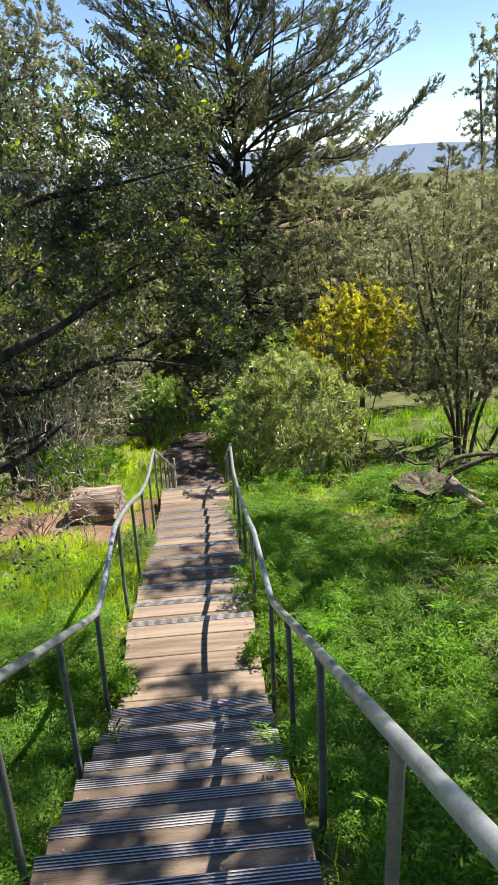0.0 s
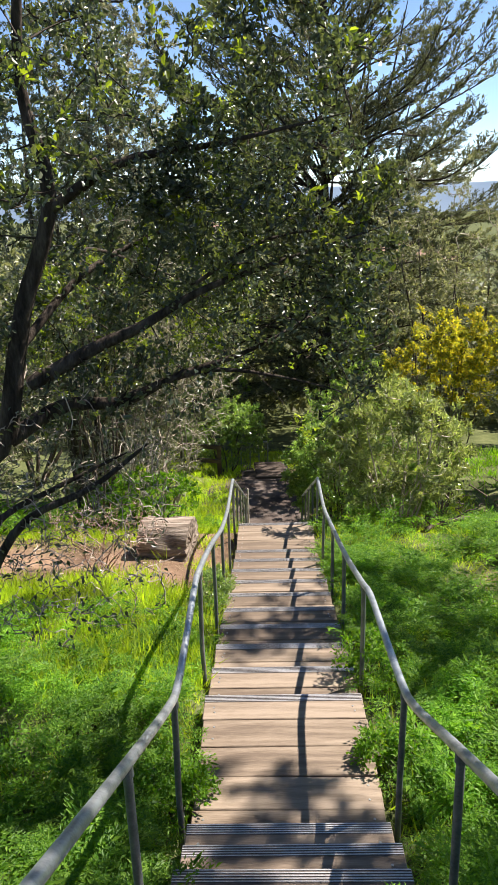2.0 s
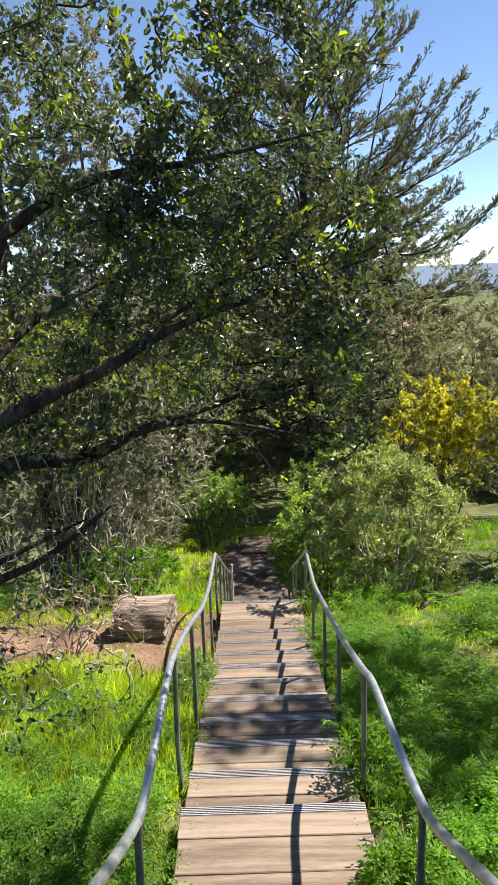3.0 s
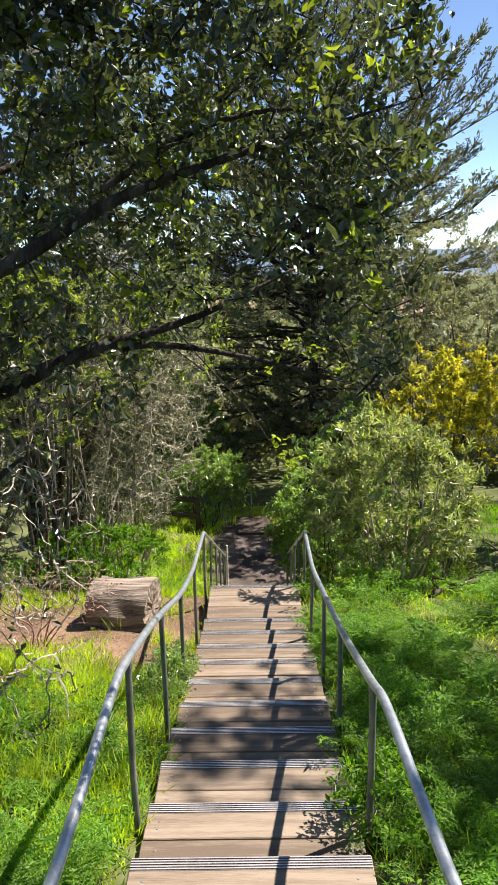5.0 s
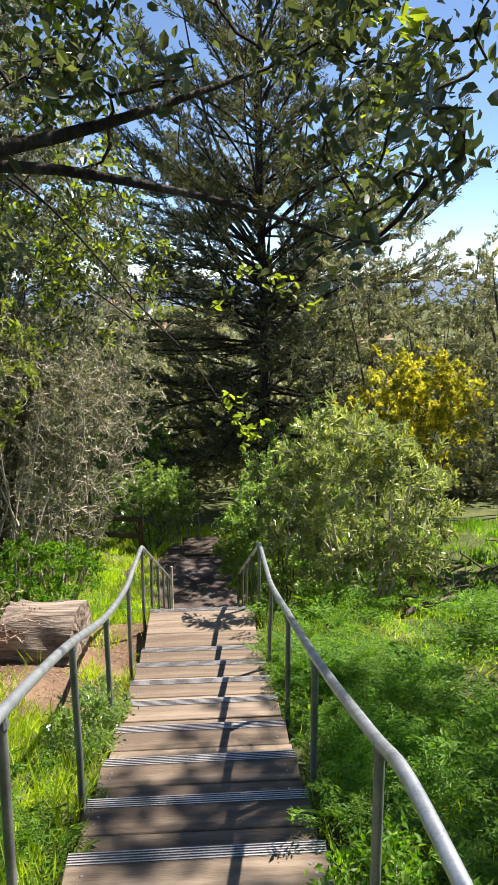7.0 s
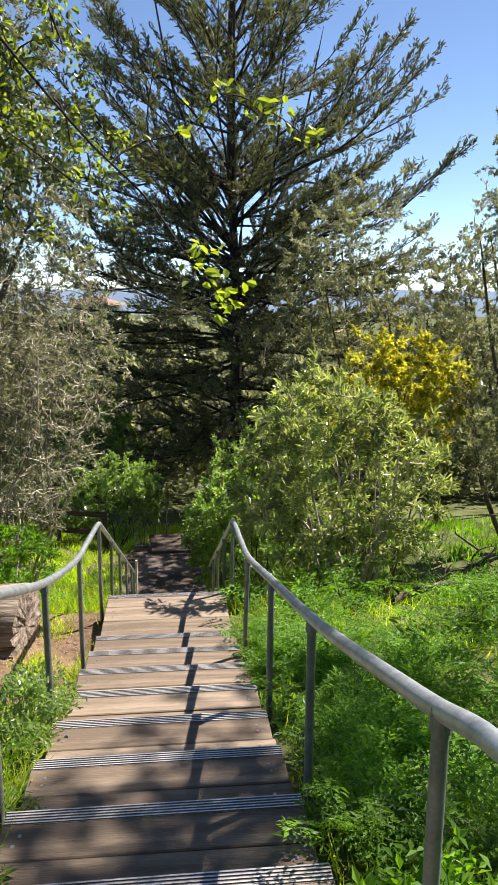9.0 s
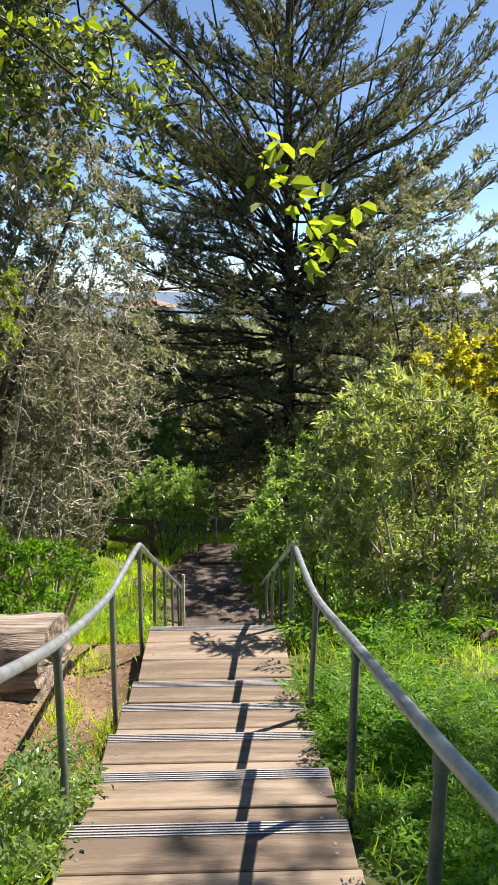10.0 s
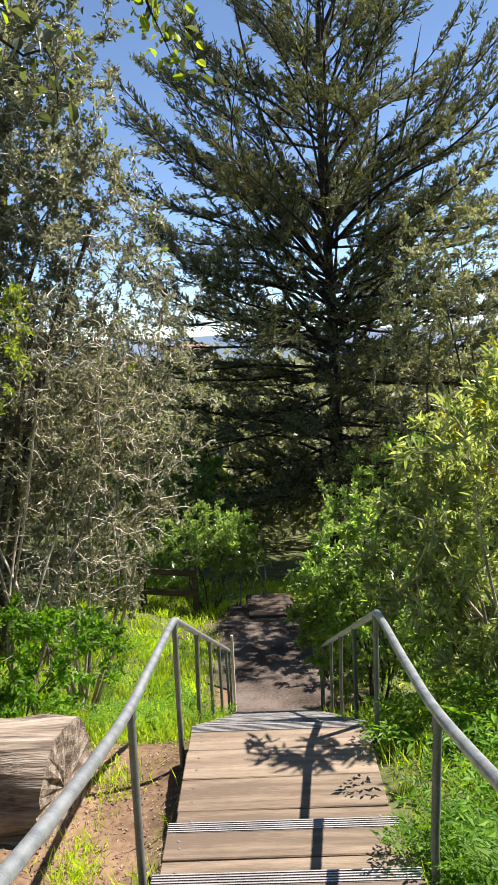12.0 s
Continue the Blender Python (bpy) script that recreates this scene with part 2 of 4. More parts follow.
def ground_z(x, y):
    x, y = np.asarray(x, float), np.asarray(y, float)
    z = np.interp(y, PY, PZ) - 0.13
    off = np.maximum(np.abs(x) - 0.7, 0)
    rough = 0.06 * np.sin(1.7 * x + 0.6 * y) * np.sin(0.9 * y - 0.8 * x + 1) + 0.03 * np.sin(4.1 * x + 1.3) * np.sin(3.3 * y)
    z = z + rough * np.minimum(off / 0.8, 1)
    z = z - 0.10 * np.clip(-x - 0.7, 0, 2.5) * np.clip((y - 3) / 2, 0, 1) * np.clip((9 - y) / 2, 0, 1)
    z = z - 0.15 * np.exp(-(((x + 0.85) / 0.45) ** 2)) * np.clip((y - 2.8) / 0.5, 0, 1) * np.clip((6.0 - y) / 0.5, 0, 1)
    z = z + 0.16 * np.clip(-x - 1.5, 0, 12) * np.clip((y - 3) / 5, 0, 1)
    z = z - 0.03 * np.clip(x - 0.7, 0, 6)
    return z


def dirt_bare(x, y):
    """How bare the soil is: the worn track beside the stairs and the far path."""
    x, y = np.asarray(x, float), np.asarray(y, float)
    track = np.exp(-(((x + 0.95 + 0.10 * np.sin(2 * y)) / 0.34) ** 2)) * np.clip((y - 2.9) / 0.6, 0, 1) * np.clip((6.4 - y) / 0.7, 0, 1)
    slope = np.exp(-(((x + 2.9) / 1.7) ** 4) - (((y - 4.6) / 1.25) ** 2))
    low = np.exp(-((x / 1.1) ** 4)) * np.clip((y - 9.5) / 0.8, 0, 1) * np.clip((17 - y) / 1, 0, 1)
    patch = 0.8 * np.exp(-(((x - 2.75) / 0.4) ** 2) - (((y - 3.5) / 0.25) ** 2))
    return np.clip(track * 1.2 + slope * 0.9 + low + patch, 0, 1)



gx = np.unique(np.concatenate([np.arange(-9, 10.01, 0.2), np.geomspace(10, 2500, 26), -np.geomspace(9, 2500, 26)]))
gy = np.unique(np.concatenate([np.arange(-7, 18.01, 0.18), np.linspace(18, 45, 28), np.geomspace(45, 3000, 22), -np.geomspace(7, 60, 8)]))
GX, GY = np.meshgrid(gx, gy, indexing="ij")
gv = np.stack([GX, GY, ground_z(GX, GY)], -1).reshape(-1, 3)
ni, nj = len(gx), len(gy)
ii, jj = np.meshgrid(np.arange(ni - 1), np.arange(nj - 1), indexing="ij")
gf = np.stack([ii * nj + jj, (ii + 1) * nj + jj, (ii + 1) * nj + jj + 1, ii * nj + jj + 1], -1).reshape(-1, 4)
GROUND = TURF.copy()
GROUND.name = "hillside_earth"
gn, gl = GROUND.node_tree.nodes, GROUND.node_tree.links
att, gmix, gsoil = gn.new("ShaderNodeAttribute"), gn.new("ShaderNodeMix"), gn.new("ShaderNodeValToRGB")
att.attribute_name = "bare_soil"
gmix.data_type = "RGBA"
turf_color = gn["Principled BSDF"].inputs["Base Color"].links[0].from_socket
gl.new(turf_color.node.inputs["Fac"].links[0].from_socket, gsoil.inputs["Fac"])
gsoil.color_ramp.elements[0].position, gsoil.color_ramp.elements[1].position = 0.3, 0.7
gsoil.color_ramp.elements[0].color, gsoil.color_ramp.elements[1].color = (0.075, 0.047, 0.031, 1), (0.26, 0.168, 0.11, 1)
gl.new(att.outputs["Fac"], gmix.inputs["Factor"])
gl.new(turf_color, gmix.inputs["A"])
gl.new(gsoil.outputs["Color"], gmix.inputs["B"])
gl.new(gmix.outputs["Result"], gn["Principled BSDF"].inputs["Base Color"])
ground_mesh = quick_mesh("ground", gv, gf, GROUND, True)
ground_mesh.attributes.new("bare_soil", "FLOAT", "POINT").data.foreach_set("value", np.clip(dirt_bare(gv[:, 0], gv[:, 1]) * 1.3, 0, 1).astype(np.float32))
tagged(new("ground", ground_mesh), "reddish bare soil hillside under grass, sloping down to a path", "ground", kind="structure")

# dark trodden path at the foot of the stairs
bm = bmesh.new()
rowsv = []
for y in np.arange(Y3 - 0.3, 20, 0.4):
    c = 0.12 * math.sin(0.7 * y) + (-0.12 * (y - 15.5) if y > 15.5 else 0)
    w0 = -0.75 + c - (1.1 if 11.6 < y < 14.6 else 0) * min(1, (y - 11.6) / 0.8, (14.6 - y) / 0.6)
    rowsv.append([bm.verts.new((x, y, float(ground_z(x, y)) + 0.02)) for x in np.linspace(w0, 0.75 + c, 9)])
for a, b in zip(rowsv, rowsv[1:]):
    for i in range(8):
        bm.faces.new((a[i], a[i + 1], b[i + 1], b[i]))
tagged(part("path", bm, PATH_DIRT), "dark trodden dirt path with dappled shade", "path", kind="structure")

# ---- stairs ----


def flight(name, label):
    ob = new(name)
    return tagged(ob, label, "staircase", group="flights of the timber stairs")


def board_mesh(width, thick=0.045):
    """A tread board, its long side along x, its far edge at y 0 and top at z 0."""
    bm = bmesh.new()
    box(bm, -WIDE / 2, WIDE / 2, -width, 0, -thick, 0, 0.005)
    me = bpy.data.meshes.new("board")
    bm.to_mesh(me)
    bm.free()
    me.materials.append(TIMBER)
    return me


def grip_mesh():
    """A thin ribbed strip along a board's far edge: one profile of five ribs drawn out along x."""
    prof = [(-0.078, -0.001), (-0.078, 0.0012)]
    for i in range(5):
        y = -0.070 + i * 0.0145
        prof += [(y - 0.0036, 0.0012), (y - 0.003, 0.0052), (y + 0.003, 0.0052), (y + 0.0036, 0.0012)]
    prof += [(-0.004, 0.0012), (-0.004, -0.001)]
    bm = bmesh.new()
    ends = [[bm.verts.new((x, y, z)) for y, z in prof] for x in (-WIDE / 2 + 0.004, WIDE / 2 - 0.004)]
    for i in range(len(prof)):
        j = (i + 1) % len(prof)
        face = bm.faces.new((ends[0][i], ends[0][j], ends[1][j], ends[1][i]))
        face.material_index = 0 if prof[i][1] > 0.004 and prof[j][1] > 0.004 else 1
    bm.faces.new(ends[0][::-1])
    bm.faces.new(ends[1])
    bmesh.ops.recalc_face_normals(bm, faces=bm.faces)
    me = bpy.data.meshes.new("grip_strip")
    bm.to_mesh(me)
    bm.free()
    me.materials.append(GRIP)
    me.materials.append(GRIP_BASE)
    return me


def screw_mesh():
    bm = bmesh.new()
    bmesh.ops.create_cone(bm, cap_ends=True, segments=8, radius1=0.0085, radius2=0.007, depth=0.004)
    me = bpy.data.meshes.new("screw")
    bm.to_mesh(me)
    bm.free()
    me.materials.append(SCREW)
    return me


BOARD = {w: board_mesh(w) for w in (0.272, 0.246, 0.270, 0.243)}
GRIP_ME, SCREW_ME = grip_mesh(), screw_mesh()
rng = np.random.default_rng(5)


def board(stairs, width, y, z, grips, screws=True):
    """One board whose far edge lies at y, slightly out of true; the nosing board carries ribs and screws."""
    ob = new("board", BOARD[width])
    ob.parent = stairs
    ob.matrix_basis = pose(rng.normal(0, 0.004), y, z + rng.normal(0, 0.0012), rng.normal(0, 0.25), rng.normal(0, 0.12), rng.normal(0, 0.18))
    if grips:
        g = new("grip_strip", GRIP_ME)
        g.parent = ob
    if screws:
        for x in (-WIDE / 2 + 0.07, WIDE / 2 - 0.07):
            for dy in (0.28, 0.72):
                s = new("screw", SCREW_ME)
                s.parent = ob
                s.matrix_basis = pose(x + rng.normal(0, 0.006), -width * dy if not grips else -0.10 - 0.11 * dy, 0.001)
    return ob


def stringers(stairs, pts, drop=0.05, depth=0.24):
    """Sloping side timbers under the treads."""
    for sx in (-1, 1):
        bm = bmesh.new()
        x = sx * (WIDE / 2 - 0.06)
        rows = []
        for y, z in pts:
            rows.append([bm.verts.new(c) for c in ((x - 0.025, y, z - drop), (x + 0.025, y, z - drop), (x + 0.025, y, z - drop - depth), (x - 0.025, y, z - drop - depth))])
        for a, b in zip(rows, rows[1:]):
            for i in range(4):
                bm.faces.new((a[i], b[i], b[(i + 1) % 4], a[(i + 1) % 4]))
        bm.faces.new(rows[0])
        bm.faces.new(rows[-1][::-1])
        bmesh.ops.recalc_face_normals(bm, faces=bm.faces)
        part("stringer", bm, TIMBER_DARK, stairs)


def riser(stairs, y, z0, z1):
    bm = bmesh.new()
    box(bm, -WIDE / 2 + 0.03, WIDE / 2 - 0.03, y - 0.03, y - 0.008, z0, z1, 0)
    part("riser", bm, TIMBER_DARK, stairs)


upper = flight("staircase", "upper flight of weathered brown timber steps with ribbed nosings")
NU = 22
for k in range(NU):
    y, z = L1_Y - k * G1, H1 * (1 + k)
    board(upper, 0.272, y, z, True)
    riser(upper, y - 0.012, z - H1 + 0.002, z - 0.046)
stringers(upper, [(L1_Y + 0.01, H1 - 0.06), (L1_Y - NU * G1, H1 * (1 + NU) - 0.06)])

mid = flight("staircase", "long weathered timber treads with ribbed nosings in dappled shade")
for i in range(5):
    board(mid, 0.246, -i * 0.251, 0, i == 0)
for k in range(1, 10):
    board(mid, 0.246, k * G2, -k * H2, True)
    board(mid, 0.243, k * G2 - 0.254, -k * H2, False)
for k in range(0, 10):
    riser(mid, k * G2, -(k + 1) * H2 + 0.002, -k * H2 - 0.046)
for i in range(4):
    board(mid, 0.272, L2_Y - i * 0.277, Z2, i == 0)
riser(mid, L2_Y, Z2 - H1, Z2 - 0.046)
stringers(mid, [(L1_Y, 0), (-0.3, -0.0), (4.5, -9 * H2 - 0.15), (L2_Y - 0.02, Z2)], 0.06, 0.2)

lower = flight("staircase", "lower flight of shaded timber steps dropping to a dirt path")
for k in range(1, F3):
    board(lower, 0.272, L2_Y + k * G1, Z2 - k * H1, True, screws=False)
    riser(lower, L2_Y + k * G1, Z2 - (k + 1) * H1 + 0.002, Z2 - k * H1 - 0.046)
stringers(lower, [(L2_Y, Z2 - H1 - 0.02), (Y3 - 0.2, Z3 - 0.02)])

# ---- handrails ----


def handrail(line, posts, label, radius=0.0215):
    rail = tagged(new("handrail"), label, "handrail", group="handrails of the stairs")
    pts = spline(line, 12 * len(line))
    v, f = tubes([(pts, np.full(len(pts), radius))], 12)
    ob = new("rail", quick_mesh("rail", v, f, STEEL, True))
    ob.parent = rail
    for x, y, z0, z1 in posts:
        pv, pf = tubes([(np.array([(x, y, z0), (x + rng.normal(0, 0.006), y, (z0 + z1) / 2), (x, y, z1)]), np.full(3, 0.017))], 10)
        p = new("post", quick_mesh("post", pv, pf, STEEL_POST, True))
        p.parent = rail
        bm = bmesh.new()
        bmesh.ops.create_cone(bm, cap_ends=True, segments=12, radius1=0.023, radius2=0.021, depth=0.045, matrix=Matrix.Translation((x, y, z1 - 0.012)))
        part("collar", bm, STEEL_POST, p)
    return rail


def rail_z(side, y):
    if side < 0:
        return float(np.interp(y, (-6.4, -1.20, -0.95, 0.1, 0.38, 1.6, 2.65, 3.95, 5.45, 5.6, 10.7), (3.74, 0.91, 0.86, 0.85, 0.78, 0.40, 0.01, -0.36, -0.585, -0.64, -3.12)))
    return float(np.interp(y, (-6.4, -1.20, -0.95, 0.1, 0.5, 1.5, 2.7, 3.95, 4.8, 5.45, 5.6, 10.7), (3.72, 0.89, 0.85, 0.77, 0.61, 0.30, -0.02, -0.365, -0.50, -0.585, -0.64, -3.12)))


def rail_x(side, y):
    if side < 0:
        return float(np.interp(y, (-3.3, -2.3, -1.2, 0.4, 2.6, 4.05, 5.5), (-0.59, -0.57, -0.57, -0.58, -0.575, -0.59, -0.6)))
    return float(np.interp(y, (-2.1, -1.1, 0.28, 2.6, 3.9, 5.6), (0.61, 0.605, 0.575, 0.57, 0.58, 0.615)))


def post_at(x, y):
    return (x, y, float(ground_z(x, y)) - 0.25, rail_z(math.copysign(1, x), y) - 0.012)


for side, y_posts in ((-1, (-5.4, -4.35, -3.3, -2.28, -1.2, 0.38, 1.52, 2.62, 4.05, 5.53)), (1, (-5.3, -4.2, -3.15, -2.1, -1.1, 0.28, 1.53, 2.6, 3.86, 5.6))):
    ys = [-6.4, -5, -3.6, -2.2, -1.35, -1.05, -0.6, 0.0, 0.4, 1.4, 2.6, 3.8, 4.5, 5.2, 5.5]
    line = [(rail_x(side, y), y, rail_z(side, y)) for y in ys + [5.6, 5.75, 7, 9, 10.7]]
    low_posts = (6.73, 7.8, 8.9, 10.0, 10.68)
    handrail(line, [post_at(rail_x(side, y), y) for y in y_posts + low_posts], "galvanised steel pipe handrail on grey posts beside the stairs")

bm = bmesh.new()
zb = float(ground_z(-0.57, 10.95))
bmesh.ops.create_cone(bm, cap_ends=True, segments=12, radius1=0.019, radius2=0.018, depth=1.25, matrix=Matrix.Translation((-0.57, 10.95, zb + 0.5)))
tagged(part("marker_post", bm, PLASTER), "slim pale post standing beside the dark path", "post")

# ---- trees and shrubs ----


def limb(points, r0, r1, n=14):
    pts = spline(points, n)
    r = np.linspace(r0, r1, n)
    r[-1] *= 0.45
    return pts, r


def blob_targets(rg, n, centre, radii, low=-9.0, shell=0.35, lumps=14, lump_size=0.33):
    """Twig ends gathered in uneven lumps inside an ellipsoid."""
    c, r = np.array(centre), np.array(radii)
    hub = unit(rg.normal(size=(lumps, 3))) * (shell + (1 - shell) * rg.random((lumps, 1)) ** 0.5)
    p = hub[rg.integers(0, lumps, n)] + rg.normal(0, lump_size, (n, 3))
    far = np.linalg.norm(p, axis=1, keepdims=True)
    p = np.where(far > 1.08, p / far * (0.8 + 0.28 * rg.random((n, 1))), p)
    p = c + p * r
    p = p[(p[:, 2] > low)]
    return p[p[:, 2] > ground_z(p[:, 0], p[:, 1]) + 0.08]


def grow(rg, limbs, targets, twig=0.006, wander=0.12, sag=0.0, parts=6):
    """Twigs that reach every target from the nearest wood, nearest first, so that they fork from one another."""
    nodes = np.vstack([p for p, _ in limbs])
    order = np.argsort([np.min(np.sum((nodes - t) ** 2, 1)) for t in targets])
    lines = []
    for t in targets[order]:
        d = np.sqrt(np.sum((nodes - t) ** 2, 1))
        b = nodes[np.argmin(d)]
        ln = float(np.min(d))
        m1 = b + (t - b) * 0.35 + rg.normal(0, wander * ln, 3) + np.array([0, 0, -sag * ln])
        m2 = b + (t - b) * 0.7 + rg.normal(0, wander * ln * 0.8, 3) + np.array([0, 0, -sag * ln * 0.6])
        pts = spline([b, m1, m2, t], parts)
        lines.append((pts, np.linspace(twig * (0.7 + 1.1 * min(ln, 1.2)), twig * 0.3, parts)))
        nodes = np.vstack([nodes, pts[1:-1]])
    return lines


def leafage(rg, lines, per, length, width, start=0.3, spread=0.05, lift=0.3, droop=0.0, rounded=False):
    """Leaves along the outer part of every twig."""
    pos, way = [], []
    for pts, _ in lines:
        u = (start + (1 - start) * rg.random(per)) * (len(pts) - 1)
        i = np.minimum(u.astype(int), len(pts) - 2)
        f = (u - i)[:, None]
        d = unit(pts[i + 1] - pts[i])
        pos.append(pts[i] * (1 - f) + pts[i + 1] * f + rg.normal(0, spread, (per, 3)))
        way.append(d * 0.8 + rg.normal(0, 0.75, (per, 3)) + np.array([0, 0, lift - droop]))
    pos, way = np.vstack(pos), np.vstack(way)
    n = len(pos)
    up = unit(rg.normal(0, 0.75, (n, 3)) + np.array([0, 0, 0.9]))
    size = 0.65 + 0.7 * rg.random(n)
    return leaves(pos, way, up, length * size, width * size, rounded=rounded)


def plant(kind, label, category, base, limbs, lines, wood, crowns, group=""):
    """A tree or shrub: an empty at its foot with trunk, twigs and crown under it."""
    ob = tagged(new(kind), label, category, group=group)
    ob.location = base
    off = np.array(base)

    def add(name, vf, material, smooth=True):
        v, f = vf
        o = new(name, quick_mesh(name, v - off, f, material, smooth))
        o.parent = ob
        return o
    tagged(add("trunk", tubes(limbs, 9), wood[0]), kind="stuff" if kind == "brush_pile" else "")
    tagged(add("branching", tubes(lines, 3), wood[1]), kind="stuff")
    for i, (name, vf, material) in enumerate(crowns):
        tagged(add(name, vf, material, False), kind="stuff" if name != "crown" else "")
    return ob


def shrub(seed, label, base, centre, radii, n, per, length, width, material, stems=6, wood=None, category="shrub", kind="shrub", twig=0.005, stem_r=0.02, droop=0.0, lump=0.33, lumps=14, shell=0.35, start=0.3, wander=0.12, second=None, low=-9.0, rounded=False, extra=None):
    rg = np.random.default_rng(seed)
    base = (base[0], base[1], float(ground_z(base[0], base[1])) - 0.03)
    limbs = []
    for i in range(stems):
        a = 2 * math.pi * (i + rg.random() * 0.6) / stems
        tip = np.array(centre) + np.array(radii) * np.array([0.6 * math.cos(a), 0.6 * math.sin(a), 0.15 + 0.45 * rg.random()])
        b = np.array(base) + np.array([0.08 * math.cos(a), 0.08 * math.sin(a), 0])
        m1 = b + (tip - b) * 0.33 + rg.normal(0, 0.1 * radii[0], 3) * np.array([1, 1, 0.3])
        m2 = b + (tip - b) * 0.66 + rg.normal(0, 0.1 * radii[0], 3) * np.array([1, 1, 0.3])
        limbs.append(limb([b, m1, m2, tip], stem_r, stem_r * 0.35))
    targets = blob_targets(rg, n, centre, radii, low, shell, lumps, lump)
    if extra is not None:
        targets = np.vstack([targets, extra])
    lines = grow(rg, limbs, targets, twig, wander)
    crowns = [("crown", leafage(rg, lines, per, length, width, start, 0.025, 0.3, droop, rounded), material)]
    if second:
        keep = [lines[i] for i in rg.choice(len(lines), max(1, int(len(lines) * second[1])), replace=False)]
        crowns.append(("young_leaves", leafage(rg, keep, second[2], length * 1.1, width * 1.1, 0.7, 0.02, 0.5), second[0]))
    wood = wood or (BARK, BARK_PALE)
    return plant(kind, label, category, base, limbs, lines, wood, crowns)


# live oak that leans over the stairs, scaled towards the camera to fit its view
rg = np.random.default_rng(11)
oak_base = (-2.78, -0.3, float(ground_z(-2.78, -0.3)) - 0.05)
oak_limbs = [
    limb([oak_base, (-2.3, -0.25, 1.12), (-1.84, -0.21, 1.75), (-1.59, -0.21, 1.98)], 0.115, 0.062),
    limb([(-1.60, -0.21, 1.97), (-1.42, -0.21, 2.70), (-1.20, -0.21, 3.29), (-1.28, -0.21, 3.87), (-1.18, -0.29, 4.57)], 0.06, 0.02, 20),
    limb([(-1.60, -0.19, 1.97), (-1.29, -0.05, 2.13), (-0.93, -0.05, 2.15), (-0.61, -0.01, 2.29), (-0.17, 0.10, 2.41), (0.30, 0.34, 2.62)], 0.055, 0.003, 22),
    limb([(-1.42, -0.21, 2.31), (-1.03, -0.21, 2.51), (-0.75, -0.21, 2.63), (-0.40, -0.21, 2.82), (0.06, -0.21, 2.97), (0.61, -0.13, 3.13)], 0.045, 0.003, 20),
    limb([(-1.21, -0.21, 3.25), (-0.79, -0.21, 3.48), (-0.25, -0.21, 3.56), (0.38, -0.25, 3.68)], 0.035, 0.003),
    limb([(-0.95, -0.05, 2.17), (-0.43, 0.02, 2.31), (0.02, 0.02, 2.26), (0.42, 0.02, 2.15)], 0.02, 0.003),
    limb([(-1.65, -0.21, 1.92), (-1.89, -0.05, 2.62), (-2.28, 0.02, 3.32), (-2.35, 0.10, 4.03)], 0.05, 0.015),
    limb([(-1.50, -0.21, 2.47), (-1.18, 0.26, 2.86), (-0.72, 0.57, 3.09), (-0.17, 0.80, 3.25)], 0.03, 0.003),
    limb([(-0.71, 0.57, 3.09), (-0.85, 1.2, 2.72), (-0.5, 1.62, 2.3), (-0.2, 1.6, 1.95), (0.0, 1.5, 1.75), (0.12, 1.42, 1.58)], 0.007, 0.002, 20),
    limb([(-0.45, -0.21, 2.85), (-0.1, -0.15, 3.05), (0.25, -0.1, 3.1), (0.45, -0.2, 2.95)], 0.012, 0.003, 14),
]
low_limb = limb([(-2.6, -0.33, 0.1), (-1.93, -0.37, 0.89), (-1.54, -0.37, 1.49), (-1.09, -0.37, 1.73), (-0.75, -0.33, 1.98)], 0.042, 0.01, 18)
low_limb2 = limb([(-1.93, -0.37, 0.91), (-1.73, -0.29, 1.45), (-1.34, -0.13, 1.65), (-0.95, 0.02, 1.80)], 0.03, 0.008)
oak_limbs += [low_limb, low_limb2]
# Crown centres and sizes follow the same scaling; t3, t7, t8 set from pixel positions.
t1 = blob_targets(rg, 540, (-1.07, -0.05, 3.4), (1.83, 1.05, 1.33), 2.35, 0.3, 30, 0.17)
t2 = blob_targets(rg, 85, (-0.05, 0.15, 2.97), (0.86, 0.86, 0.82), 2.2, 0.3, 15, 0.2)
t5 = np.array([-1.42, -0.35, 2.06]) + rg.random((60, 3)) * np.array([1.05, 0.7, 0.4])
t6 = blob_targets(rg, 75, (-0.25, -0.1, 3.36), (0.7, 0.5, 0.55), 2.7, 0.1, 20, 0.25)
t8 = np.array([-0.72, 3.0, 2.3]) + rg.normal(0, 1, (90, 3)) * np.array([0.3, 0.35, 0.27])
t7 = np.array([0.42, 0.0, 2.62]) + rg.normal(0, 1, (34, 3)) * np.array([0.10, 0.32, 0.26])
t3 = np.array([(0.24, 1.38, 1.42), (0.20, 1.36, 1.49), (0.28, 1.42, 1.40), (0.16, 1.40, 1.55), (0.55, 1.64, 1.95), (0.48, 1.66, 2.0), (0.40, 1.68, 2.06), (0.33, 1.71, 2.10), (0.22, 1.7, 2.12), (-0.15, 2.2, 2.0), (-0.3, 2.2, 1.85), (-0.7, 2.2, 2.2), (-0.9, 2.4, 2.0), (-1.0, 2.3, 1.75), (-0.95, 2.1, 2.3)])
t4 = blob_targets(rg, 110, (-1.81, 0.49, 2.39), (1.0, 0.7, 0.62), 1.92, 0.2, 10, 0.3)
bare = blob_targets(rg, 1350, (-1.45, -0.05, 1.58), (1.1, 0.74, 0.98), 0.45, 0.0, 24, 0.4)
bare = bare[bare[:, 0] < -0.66]


